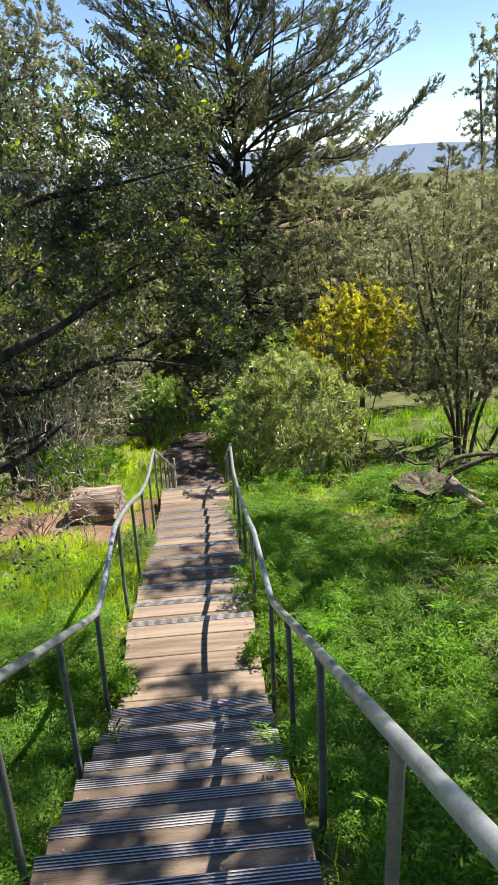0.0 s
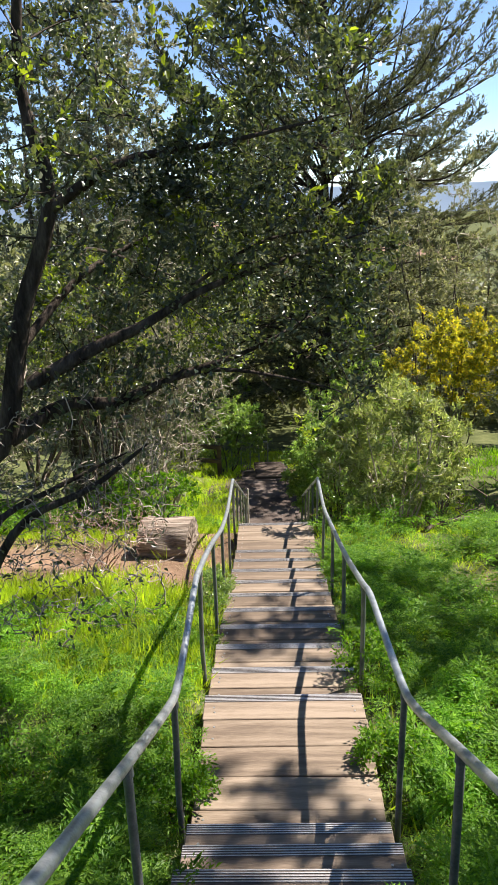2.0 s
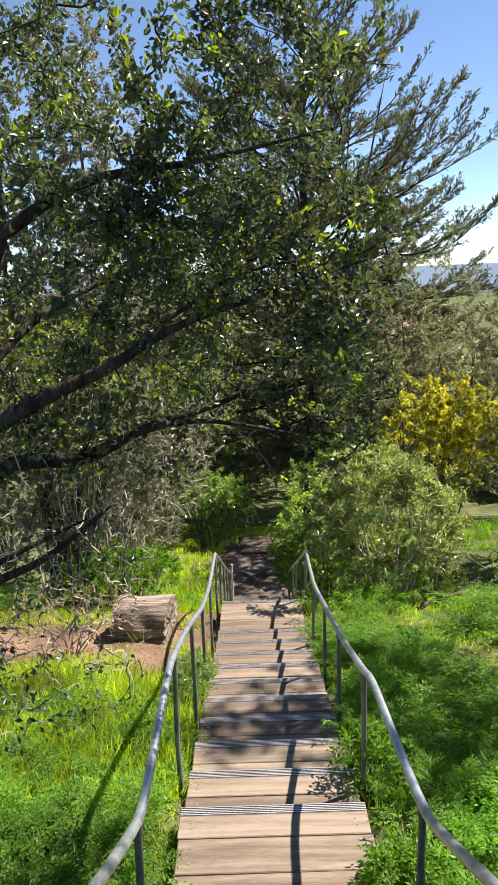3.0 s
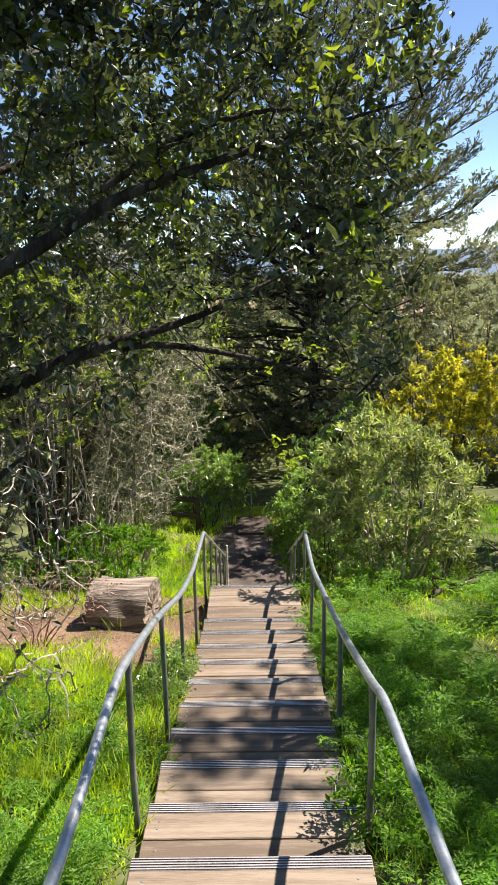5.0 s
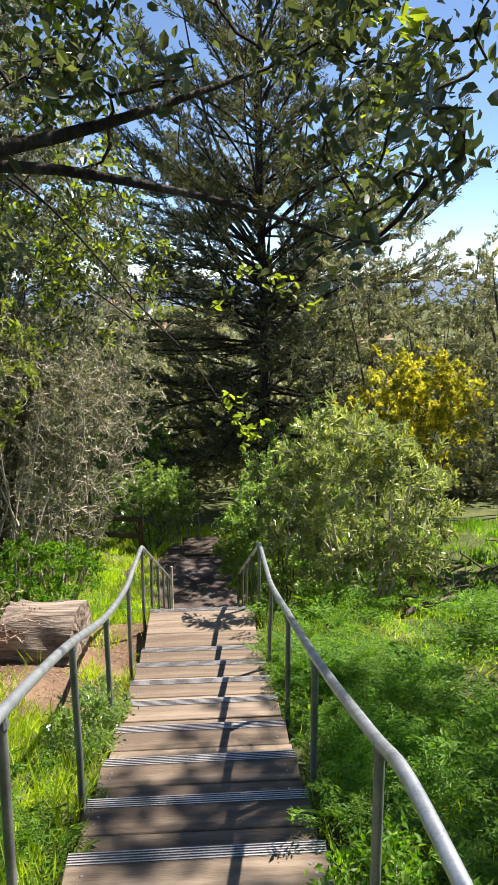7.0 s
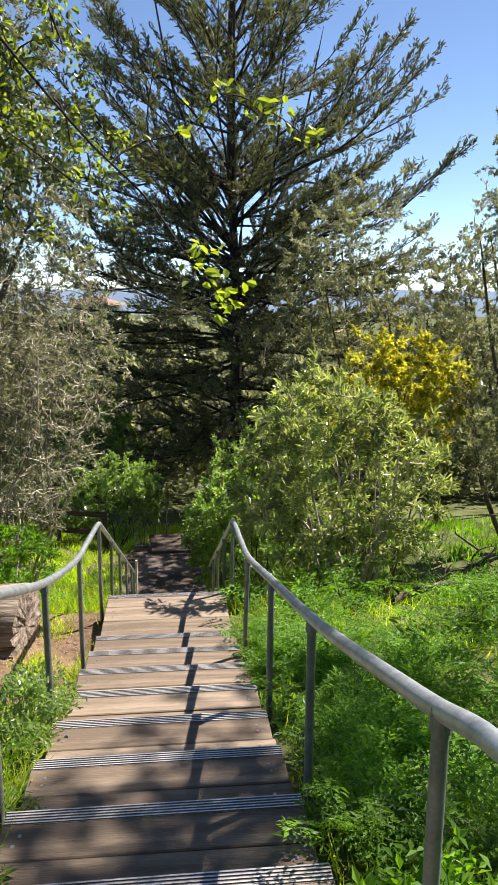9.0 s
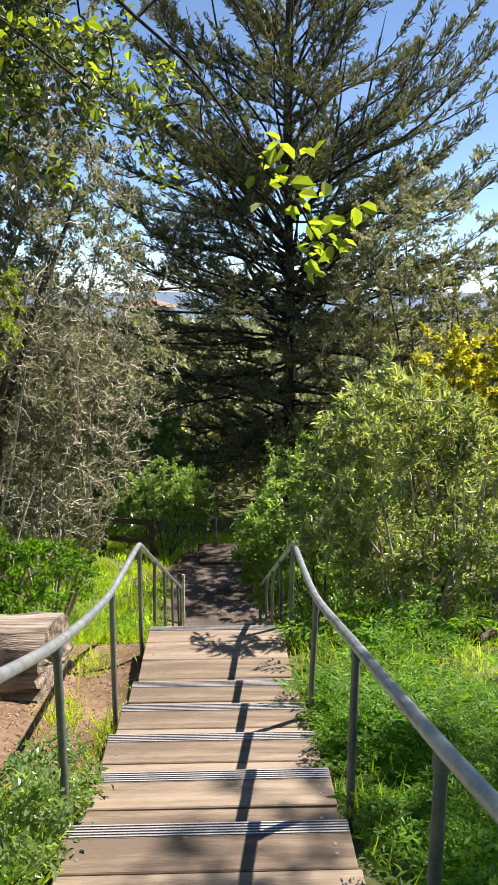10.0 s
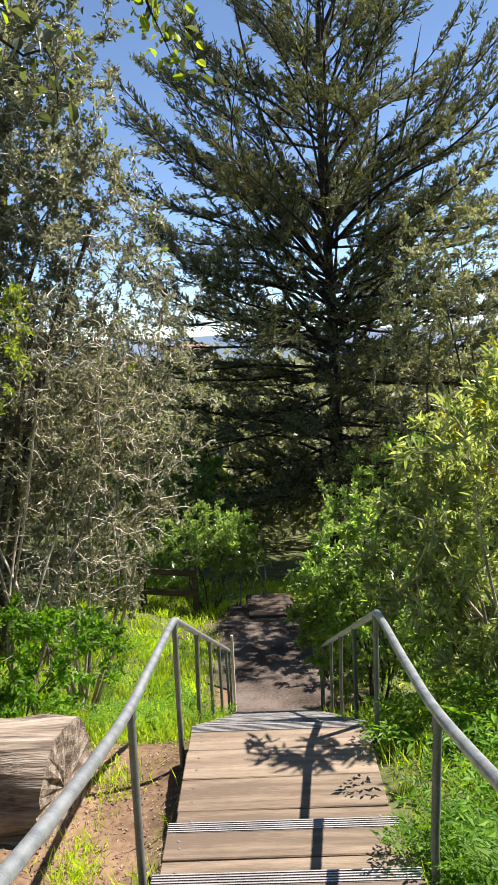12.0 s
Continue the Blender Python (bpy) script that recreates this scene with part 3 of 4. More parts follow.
def clear_of_walk(t):
    """Keeps twig ends off the walker's way."""
    eye = np.interp(t[:, 1], (-2.0, -1.0, 0.0, 1.4), (2.25, 1.5, 1.34, 1.07))
    return t[((t[:, 2] > eye + 0.5) & (t[:, 1] > -0.6)) | (np.abs(t[:, 0]) > 0.8) | (t[:, 1] > 2.05)]


t1, t2, t6, t7 = clear_of_walk(t1), clear_of_walk(t2), clear_of_walk(t6), clear_of_walk(t7)
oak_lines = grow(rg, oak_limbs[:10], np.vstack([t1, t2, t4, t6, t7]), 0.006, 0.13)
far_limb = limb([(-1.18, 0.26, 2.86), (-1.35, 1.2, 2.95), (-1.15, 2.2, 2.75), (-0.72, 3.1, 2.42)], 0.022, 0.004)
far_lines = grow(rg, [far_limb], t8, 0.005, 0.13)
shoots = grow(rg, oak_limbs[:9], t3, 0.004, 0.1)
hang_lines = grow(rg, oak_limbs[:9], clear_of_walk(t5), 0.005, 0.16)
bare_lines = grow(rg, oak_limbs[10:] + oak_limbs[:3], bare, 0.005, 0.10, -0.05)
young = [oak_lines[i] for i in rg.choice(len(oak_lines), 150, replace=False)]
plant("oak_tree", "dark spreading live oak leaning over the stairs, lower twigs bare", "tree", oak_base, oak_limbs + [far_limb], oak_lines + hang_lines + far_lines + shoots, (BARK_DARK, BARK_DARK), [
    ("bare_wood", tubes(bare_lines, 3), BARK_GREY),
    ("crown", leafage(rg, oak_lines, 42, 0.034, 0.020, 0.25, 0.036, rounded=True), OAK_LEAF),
    ("young_leaves", leafage(rg, shoots, 12, 0.034, 0.022, 0.45, 0.03, 0.4, rounded=True), OAK_YOUNG_LIT),
    ("young_leaves", leafage(rg, young, 14, 0.042, 0.024, 0.7, 0.03, 0.5, rounded=True), OAK_YOUNG_LIT),
    # Half the far twigs carry lighter-coloured leaves in place of sunlight.
    ("sunlit_leaves", leafage(rg, far_lines[::2], 34, 0.036, 0.021, 0.3, 0.035, rounded=True), OAK_YOUNG_LIT),
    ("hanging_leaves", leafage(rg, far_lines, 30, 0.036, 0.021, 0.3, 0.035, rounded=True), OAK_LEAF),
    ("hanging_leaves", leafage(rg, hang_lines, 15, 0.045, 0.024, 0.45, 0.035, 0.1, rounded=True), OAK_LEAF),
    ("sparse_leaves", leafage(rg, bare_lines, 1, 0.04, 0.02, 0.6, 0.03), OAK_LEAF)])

# tall twiggy tree on the slope beyond the log
shrub(21, "tall dense grey twiggy tree with small olive leaves", (-3.6, 9.6), (-2.95, 9.6, 0.9), (2.1, 1.2, 4.0), 2000, 26, 0.056, 0.028, TWIG_LEAF, stems=9, wood=(BARK, BARK_PALE), kind="twiggy_tree", category="tree", stem_r=0.06, twig=0.009, lumps=500, lump=0.2, shell=0.0, second=(OAK_YOUNG_LIT, 0.03, 8))
shrub(50, "tall olive-leaved treetop rising above the twiggy tree", (-4.0, 10.0), (-3.2, 9.8, 4.4), (1.75, 1.2, 3.3), 1500, 40, 0.06, 0.03, TWIG_LEAF, stems=5, wood=(BARK, BARK_PALE), kind="twiggy_tree", category="tree", stem_r=0.06, twig=0.009, lumps=300, lump=0.22, shell=0.0)
shrub(54, "olive-leaved thicket of pale twigs hanging towards the stairs", (-2.4, 9.9), (-1.95, 9.9, 0.5), (1.35, 0.9, 2.3), 1000, 14, 0.05, 0.025, TWIG_LEAF, stems=8, wood=(BARK_PALE, BARK_PALE), kind="twiggy_tree", category="tree", stem_r=0.026, twig=0.011, lumps=120, lump=0.2, shell=0.0, low=-1.0)
shrub(22, "leafless pale twiggy bush above green herbs", (-2.6, 8.1), (-2.25, 8.2, 0.0), (1.4, 0.85, 1.6), 1050, 5, 0.04, 0.018, GREY_LEAF, stems=9, wood=(BARK_PALE, BARK_PALE), stem_r=0.02, twig=0.0075, wander=0.10)
shrub(23, "low light-green leafy bush on the slope", (-2.3, 7.3), (-2.3, 7.3, -1.75), (1.1, 0.7, 0.65), 260, 40, 0.06, 0.03, HERB, stems=7, stem_r=0.012)
# right side
shrub(31, "rounded shrub with narrow glossy light-green leaves", (2.0, 6.45), (1.92, 6.6, -0.62), (1.12, 1.0, 1.2), 560, 28, 0.088, 0.021, WILLOW_LEAF, stems=12, stem_r=0.02, twig=0.0085, lumps=40, lump=0.2, rounded=True, start=0.5, low=-1.3, wood=(BARK_PALE, BARK_PALE), extra=np.random.default_rng(3).normal((1.42, 5.78, 0.5), (0.2, 0.12, 0.2), (16, 3)))
shrub(32, "leafy shrub in shade beside the lower flight", (2.2, 8.6), (2.2, 8.6, -1.9), (1.0, 0.8, 0.9), 240, 40, 0.08, 0.03, ELDER_LEAF, stems=7)
shrub(33, "bush covered in yellow blossom behind the green shrub", (3.9, 11.6), (3.9, 11.5, -0.35), (1.35, 1.0, 1.35), 380, 50, 0.07, 0.04, YELLOW_LEAF, stems=8, twig=0.007)
shrub(34, "grey-green tree with a leaning dark trunk and fine leaves", (6.0, 9.6), (6.0, 9.9, 0.8), (2.3, 1.4, 2.6), 1350, 34, 0.054, 0.026, GREY_LEAF, stems=6, kind="olive_tree", category="tree", stem_r=0.05, twig=0.008, lumps=32, lump=0.25)
shrub(35, "bright broad-leaved elder bush beside the lower stairs", (1.3, 10.4), (1.15, 10.35, -2.25), (0.9, 0.75, 1.3), 430, 30, 0.075, 0.034, ELDER_LEAF, stems=7, droop=0.25, rounded=True)
shrub(36, "sunlit pale-green bush at the end of the path", (-1.3, 15.95), (-1.35, 15.95, -3.35), (1.3, 0.65, 1.1), 340, 26, 0.085, 0.04, ELDER_LEAF, stems=7)
# Added as a shadow caster for the middle flight; seed 53 is the visible gum.
shrub(37, "tall airy gum tree with pale fine leaves, added to dapple the middle stairs", (5.8, 4.4), (5.1, 3.5, 5.9), (1.35, 1.7, 2.1), 480, 26, 0.085, 0.03, GREY_LEAF, stems=4, kind="gum_tree", category="tree", stem_r=0.10, twig=0.009, lumps=22, lump=0.2, rounded=True)
shrub(53, "pale gum tree far down the open slope", (12.4, 24), (12.3, 24, 4.6), (1.9, 1.6, 3.8), 700, 40, 0.085, 0.034, GREY_LEAF, stems=4, kind="gum_tree", category="tree", stem_r=0.10, twig=0.012, lumps=30, lump=0.18)
# Stays out of view; inferred from the dapples and added to cast them.
shrub(44, "unseen spreading gum tree, inferred from dapples, shading the upper stairs", (5.0, -2.6), (3.9, -1.0, 7.3), (2.1, 2.3, 1.6), 760, 36, 0.09, 0.035, GREY_LEAF, stems=5, kind="gum_tree", category="tree", stem_r=0.11, twig=0.009, lumps=26, lump=0.22)
# Unseen crown, added to throw shade patches on the right-hand slope.
shrub(47, "unseen broad gum tree added to dapple the open slope", (8.8, 2.0), (7.8, 2.2, 6.6), (2.4, 2.6, 1.7), 420, 34, 0.09, 0.035, GREY_LEAF, stems=5, kind="gum_tree", category="tree", stem_r=0.11, twig=0.009, lumps=20, lump=0.2)
# Another unseen tree, placed so that its shadow darkens the herbs.
shrub(55, "unseen gum tree added to dapple the herbs beside the upper stairs", (6.9, -0.9), (6.0, -0.3, 7.0), (1.9, 2.0, 1.3), 430, 30, 0.09, 0.035, GREY_LEAF, stems=5, kind="gum_tree", category="tree", stem_r=0.11, twig=0.009, lumps=18, lump=0.2)
# Sunlight on this bush is painted by its lighter leaf colour.
shrub(48, "bush behind the oak, sunlight put into its yellow-green leaf colour", (-3.0, 7.2), (-2.9, 7.2, 1.3), (1.0, 0.7, 1.3), 230, 24, 0.05, 0.026, OAK_YOUNG_LIT, stems=6, stem_r=0.025, twig=0.006, rounded=True)
shrub(49, "pile of dead reddish-brown twigs lying on bare soil", (-2.35, 4.4), (-2.3, 4.42, -0.86), (0.85, 0.55, 0.40), 620, 1, 0.03, 0.012, BARK_RED, stems=9, wood=(BARK_RED, BARK_RED), stem_r=0.011, twig=0.005, wander=0.12, kind="brush_pile", category="brush pile")
shrub(41, "grey twiggy thicket behind the log", (-5.4, 7.0), (-5.2, 7.0, 0.6), (1.9, 1.4, 2.2), 700, 30, 0.055, 0.025, GREY_LEAF, stems=8, wood=(BARK, BARK_PALE), stem_r=0.04, twig=0.008, lumps=26)
shrub(42, "dense olive-green bush on the far slope", (-5.8, 12.5), (-5.6, 12.5, -0.3), (2.4, 1.6, 2.6), 400, 34, 0.10, 0.045, GREY_LEAF, stems=7, stem_r=0.05, twig=0.009, lumps=26)
shrub(43, "olive-green tree beside the lower path", (4.8, 15.2), (4.5, 15.2, 0.4), (2.3, 1.8, 3.6), 1000, 40, 0.08, 0.036, GREY_LEAF, stems=7, stem_r=0.04, twig=0.009, lumps=22)
shrub(45, "grey-green bush on the open slope", (7.6, 7.2), (7.4, 7.4, 0.4), (1.8, 1.4, 1.9), 420, 34, 0.07, 0.032, GREY_LEAF, stems=6, stem_r=0.04, twig=0.008, lumps=20)
shrub(46, "pale-green bush below the cypress", (-3.2, 20.5), (-3.2, 20.5, -3.3), (2.4, 1.4, 2.0), 340, 40, 0.12, 0.055, ELDER_LEAF, stems=6, stem_r=0.03, twig=0.008)
shrub(38, "grey-green tree in the thicket behind the blossom", (7.8, 14.5), (7.7, 14.6, 0.6), (2.6, 1.6, 2.4), 420, 34, 0.11, 0.05, GREY_LEAF, stems=6, kind="olive_tree", category="tree", stem_r=0.07, twig=0.01, lumps=26, lump=0.25)
shrub(39, "dark shrub in shade beside the path", (-3.4, 13.0), (-3.2, 13.2, -2.6), (1.3, 1.0, 1.3), 240, 36, 0.08, 0.036, TWIG_LEAF, stems=6)
shrub(40, "dark understorey shrub in shade beyond the lower stairs", (2.6, 13.2), (2.2, 13.2, -2.3), (1.5, 1.2, 1.9), 300, 36, 0.08, 0.036, ELDER_LEAF, stems=6)


def cypress(seed, base, height, reach_at, slope_at, n_branches, label, step=0.16, spray=0.2, thick=0.24):
    """A broad conifer: upswept boughs whose branchlets carry flat fans of foliage fingers. reach_at and slope_at give a bough's reach and rise by the height of its tip."""
    rg = np.random.default_rng(seed)
    b = np.array(base, float)
    limbs = [limb([b, b + (0.1, 0, height * 0.3), b + (-0.12, 0.1, height * 0.62), b + (0, 0, height)], thick, 0.03, 24)]
    for i in range(10):
        a = 2.399 * i + 0.4
        o = np.array([math.cos(a), math.sin(a), 0])
        h0 = height * (0.30 + 0.022 * i)
        r = np.interp(h0 + 4, *reach_at) * (0.34 + 0.2 * rg.random())
        limbs.append(limb([b + (0, 0, h0), b + o * r * 0.35 + (0, 0, h0 + height * 0.05), b + o * r * 0.72 + (0, 0, h0 + height * 0.15), b + o * r + (0, 0, h0 + height * 0.32)], thick * 0.4, 0.015, 14))
    twigs, pos, way, size = [], [], [], []
    low, top = height * 0.10, height * 0.99
    for i in range(n_branches):
        zt = low + (top - low) * ((i + rg.random()) / n_branches) ** 1.22
        full = 0.45 + 0.85 * rg.random()
        a = i * 2.399 + rg.normal(0, 0.5)
        reach = np.interp(zt, *reach_at) * (0.62 + 0.46 * rg.random() ** 0.7)
        rise = reach * (np.interp(zt, *slope_at) + rg.normal(0, 0.15))
        h = max(height * 0.12, zt - rise)
        o = np.array([math.cos(a), math.sin(a), 0])
        side = np.array([-o[1], o[0], 0])
        sway = side * rg.normal(0, 0.2) * reach
        p0 = b + (0, 0, h)
        line = spline([p0, p0 + o * reach * 0.33 + sway * 0.5 + (0, 0, rise * 0.38 + rg.normal(0, 0.05) * reach), p0 + o * reach * 0.7 + sway + (0, 0, rise * 0.66), p0 + o * reach + sway * 0.7 + (0, 0, rise + 0.04 * reach)], 14)
        limbs.append((line, np.linspace(0.014 + 0.006 * reach, 0.006, 14)))
        tan = unit(np.gradient(line, axis=0))
        n = max(6, int(reach * 0.86 / step * full))
        for k in range(n):
            f = 0.14 + 0.86 * ((k + rg.random()) / n) ** 0.85
            m = min(12, int(f * 13))
            q = line[m] + (line[m + 1] - line[m]) * (f * 13 - m)
            ln = (0.30 + 0.62 * math.sin(math.pi * min(1, f * 0.62 + 0.34))) * (0.5 + 1.15 * rg.random()) * min(1.0, 0.35 + reach * 0.16)
            d = unit(tan[m] * (0.75 + 0.35 * f) + side * (-1) ** k * (0.95 - 0.35 * f) * (0.3 + 1.1 * rg.random()) + np.array([0, 0, 0.26 + 0.32 * rg.normal()]))
            e = q + d * ln + (0, 0, 0.10 * ln)
            twigs.append((np.array([q, (q + e) / 2 - (0, 0, 0.02), e]), np.array([0.012, 0.008, 0.003])))
            c = max(3, int(ln / 0.075))
            u = (np.arange(c) + rg.random(c)) / c
            u = np.repeat(0.15 + 0.85 * u ** 0.8, 4)
            flip = np.tile([1, -1, 0.35, -0.35], c)[:, None]
            across = unit(np.cross(d, (0, 0, 1.0)))
            pos.append(q + (e - q) * u[:, None] + rg.normal(0, 0.035, (len(u), 3)))
            way.append(d * 0.8 + across * flip * 0.7 + rg.normal(0, 0.42, (len(u), 3)) + (0, 0, 0.22))
            size.append((0.6 + 0.6 * rg.random(len(u))) * (1.15 - 0.45 * u))
    pos, way, size = np.vstack(pos), np.vstack(way), np.concatenate(size)
    crown = leaves(pos, way, unit(rg.normal(0, 0.7, (len(pos), 3)) + (0, 0, 0.8)), spray * size, spray * 0.27 * size)
    return plant("cypress_tree", label, "tree", tuple(base), limbs, twigs, (BARK_DARK, BARK_DARK), [("crown", crown, CYPRESS_LEAF)], group="cypresses")


cypress(51, (2.1, 23.5, float(ground_z(2.1, 23.5)) - 0.1), 21.5, ((2.0, 6.0, 9.0, 12.5, 14.3, 16.0, 18.0, 21.5), (5.2, 6.4, 6.6, 7.2, 6.4, 4.6, 3.2, 0.8)), ((2.0, 6.0, 8.5, 12.5, 16.0, 21.5), (-0.14, -0.04, 0.15, 0.38, 0.68, 1.2)), 225, "large dark cypress with upswept branches beyond the stairs")
cypress(52, (16.0, 41, float(ground_z(16, 41)) - 0.1), 13.2, ((2.0, 9.0, 13.2), (2.8, 2.2, 0.4)), ((2.0, 13.2), (0.1, 0.6)), 60, "slender distant cypress against the sky", 0.22, 0.3, 0.12)

# ---- far woods ----
rg = np.random.default_rng(60)
pieces = []
for i in range(270):
    y = 27 + 30 * rg.random()
    x = -26 + 60 * rg.random()
    if i < 60:
        x, y = -18 + 0.75 * i + rg.normal(0, 0.3), 28.5 + 2.5 * rg.random()
    if i >= 160:
        x, y = -14 + 1.1 * (i - 160) + rg.normal(0, 0.4), 60 + 5 * rg.random()
    if i >= 190:
        x, y = -26 + 0.45 * (i - 190) + rg.normal(0, 0.4), 44 + 16 * rg.random()
    if abs(x - 2.3) < 2 and y < 30:
        continue
    z = float(ground_z(x, y))
    h = (-0.6 - z) * (0.55 + 0.45 * rg.random()) if i < 160 else ((0.5 if x < 3 else -0.8) - z) * (0.88 + 0.12 * rg.random())
    m = 190
    p = unit(rg.normal(size=(m, 3))) * (0.55 + 0.45 * rg.random((m, 1))) * np.array([min(h * 0.5, 2.6), min(h * 0.45, 2.4), h * 0.55]) + np.array([x, y, z + h * 0.5])
    pieces.append(leaves(p, rg.normal(size=(m, 3)) + (0, 0, 0.5), unit(rg.normal(0, 0.7, (m, 3)) + (0, 0, 1)), 0.4 + 0.3 * rg.random(m), 0.22 + 0.16 * rg.random(m)))
tagged(new("far_woods", quick_mesh("far_woods", *joined(pieces), GREY_LEAF)), "distant grey-green treetops on the slope below", "woods", kind="stuff")

# ---- grass and herbs ----


def scatter(rg, n, x0, x1, y0, y1, bare_cut=0.45):
    hubs = max(1, n // 55)
    hx, hy = x0 + (x1 - x0) * rg.random(hubs), y0 + (y1 - y0) * rg.random(hubs)
    pick = rg.integers(0, hubs, n)
    loose = rg.random(n) < 0.4
    x = np.where(loose, x0 + (x1 - x0) * rg.random(n), hx[pick] + rg.normal(0, 0.12, n))
    y = np.where(loose, y0 + (y1 - y0) * rg.random(n), hy[pick] + rg.normal(0, 0.12, n))
    keep = (np.abs(x) > WIDE / 2 + 0.03) | (y > Y3 + 0.2)
    keep &= dirt_bare(x, y) < bare_cut * (0.4 + 1.2 * rg.random(n))
    patch = np.sin(2.3 * x + 0.7) * np.sin(1.9 * y + 1.1) + 0.6 * np.sin(5.1 * x - 2.2 * y)
    keep &= patch + 2.0 * rg.random(n) > -0.35
    return x[keep], y[keep]


def fronds(rg, x, y, tall, leaf, name, label, material, pinnae=4, fine=3):
    """Feathery compound leaves: a stalk that leans out and a drooping triangular blade of side leaflets, each cut into small ones."""
    n = len(x)
    base = np.stack([x, y, ground_z(x, y) - 0.01], -1)
    a = 2 * np.pi * rg.random(n)
    up = np.array([0, 0, 1.0])
    out = np.stack([np.cos(a), np.sin(a), np.zeros(n)], -1)
    side = np.stack([-np.sin(a), np.cos(a), np.zeros(n)], -1)
    mound = 0.75 + 0.45 * np.sin(2.1 * x + 0.8) * np.sin(1.7 * y) + 0.35 * np.sin(5.3 * x) * np.sin(4.7 * y + 1)
    rise = tall * (0.30 + 0.75 * rg.random(n)) * np.clip(mound, 0.3, 1.6)
    lean = rise * (0.15 + 0.5 * rg.random(n))
    head = base + out * lean[:, None] + up * rise[:, None]
    span = leaf * (0.65 + 0.7 * rg.random(n))
    tilt = 0.15 + 0.4 * rg.normal(size=n)
    spine = unit(out + up * tilt[:, None])
    nor = unit(np.cross(side, -spine))
    pos, way, ups, size = [], [], [], []

    def put(p, w, z):
        pos.append(p + rg.normal(0, 0.004, (n, 3)))
        way.append(w + rg.normal(0, 0.16, (n, 3)))
        ups.append(nor + rg.normal(0, 0.28, (n, 3)))
        size.append(z * (0.75 + 0.5 * rg.random(n)))
    for k in range(pinnae):
        u = k / pinnae
        for sg in (-1, 1):
            w = unit(spine * 0.55 + side * sg)
            q = head + spine * (span * u)[:, None] - up * (span * 0.22 * u * u)[:, None]
            reach = span * 0.62 * (1 - 0.78 * u)
            for j in range(fine):
                t = (j + 0.35) / fine
                r = q + w * (reach * t)[:, None] - up * (reach * 0.15 * t)[:, None]
                z = reach * 0.42 * (1.1 - 0.5 * t) + span * 0.045
                for sh in (-1, 1):
                    put(r, w * 0.8 + sh * spine * 0.75, z)
    for t in (0.72, 0.86):
        put(head + spine * (span * t)[:, None] - up * (span * 0.22 * t * t)[:, None], spine, span * 0.3)
    v, f = leaves(np.vstack(pos), np.vstack(way), unit(np.vstack(ups)), np.concatenate(size), np.concatenate(size) * 0.36)
    return tagged(new(name, quick_mesh(name, v, f, material)), label, "herbs", kind="stuff")


def blades(rg, x, y, tall, wide, name, label, material):
    n = len(x)
    base = np.stack([x, y, ground_z(x, y) - 0.01], -1)
    way = np.array([0, 0, 1.0]) + rg.normal(0, 0.5, (n, 3))
    ln = tall * (0.5 + 0.9 * rg.random(n))
    up = unit(rg.normal(0, 1, (n, 3)) * np.array([1, 1, 0.2]))
    v, f = leaves(base, way, up, ln, wide * (0.6 + 0.8 * rg.random(n)), 0.3)
    return tagged(new(name, quick_mesh(name, v, f, material)), label, "grass", kind="stuff")


rg = np.random.default_rng(70)
x, y = scatter(rg, 4400, 0.66, 1.9, -4.6, 4.2)
fronds(rg, x, y, 0.30, 0.115, "feathery_herbs", "dense feathery bright-green herbs beside the stairs", HERB)
x, y = scatter(rg, 2600, 0.7, 3.6, -4.6, 7.2)
fronds(rg, x, y, 0.36, 0.18, "feathery_herbs", "taller feathery green herbs in dappled shade", HERB, fine=2)
x, y = scatter(rg, 2600, 2.9, 6.0, -4.0, 9.0)
fronds(rg, x, y, 0.38, 0.22, "feathery_herbs", "mounded green herbs on the open slope", HERB, fine=2)
x, y = scatter(rg, 3000, -3.2, -0.64, -5.0, 2.0)
fronds(rg, x, y, 0.27, 0.14, "feathery_herbs", "feathery green herbs on the bank under the oak", HERB)
x, y = scatter(rg, 42000, -3.8, -0.5, 0.2, 9.0)
blades(rg, x, y, 0.18, 0.009, "grass", "bright sunlit green grass beside the stairs", GRASS)
x, y = scatter(rg, 12000, 0.5, 5.5, -4.0, 10.0)
blades(rg, x, y, 0.20, 0.008, "grass", "green grass among the herbs", GRASS)
x, y = scatter(rg, 12000, 5.0, 9.0, -4.0, 10.0)
fronds(rg, x[::6], y[::6], 0.40, 0.32, "feathery_herbs", "green herbs on the open slope", HERB, 3, 2)
blades(rg, x, y, 0.28, 0.018, "grass", "green grass on the open slope", GRASS)
x, y = scatter(rg, 15000, -7.0, -3.4, -4.0, 10.0)
fronds(rg, x[::8], y[::8], 0.32, 0.28, "feathery_herbs", "green herbs on the upper bank", HERB, 3, 2)
x, y = scatter(rg, 26000, -4.5, 5.0, 9.8, 20.0)
blades(rg, x, y, 0.22, 0.018, "grass", "green grass along the lower path", GRASS)

x, y = scatter(rg, 26000, -4.6, -0.5, 6.2, 13.5)
blades(rg, x, y, 0.17, 0.012, "grass", "fresh green grass below the log", GRASS)
fronds(rg, x[::14], y[::14], 0.24, 0.16, "feathery_herbs", "green herbs below the log", HERB, 3, 2)
x, y = 2.0 + rg.normal(0, 0.13, 260), 6.05 + rg.normal(0, 0.1, 260)
blades(rg, x, y, 0.36, 0.008, "dry_grass", "tuft of dry straw-coloured stalks under the shrub", LITTER)
x, y = -1.0 + rg.normal(0, 0.09, 260), 5.45 + rg.normal(0, 0.12, 260)
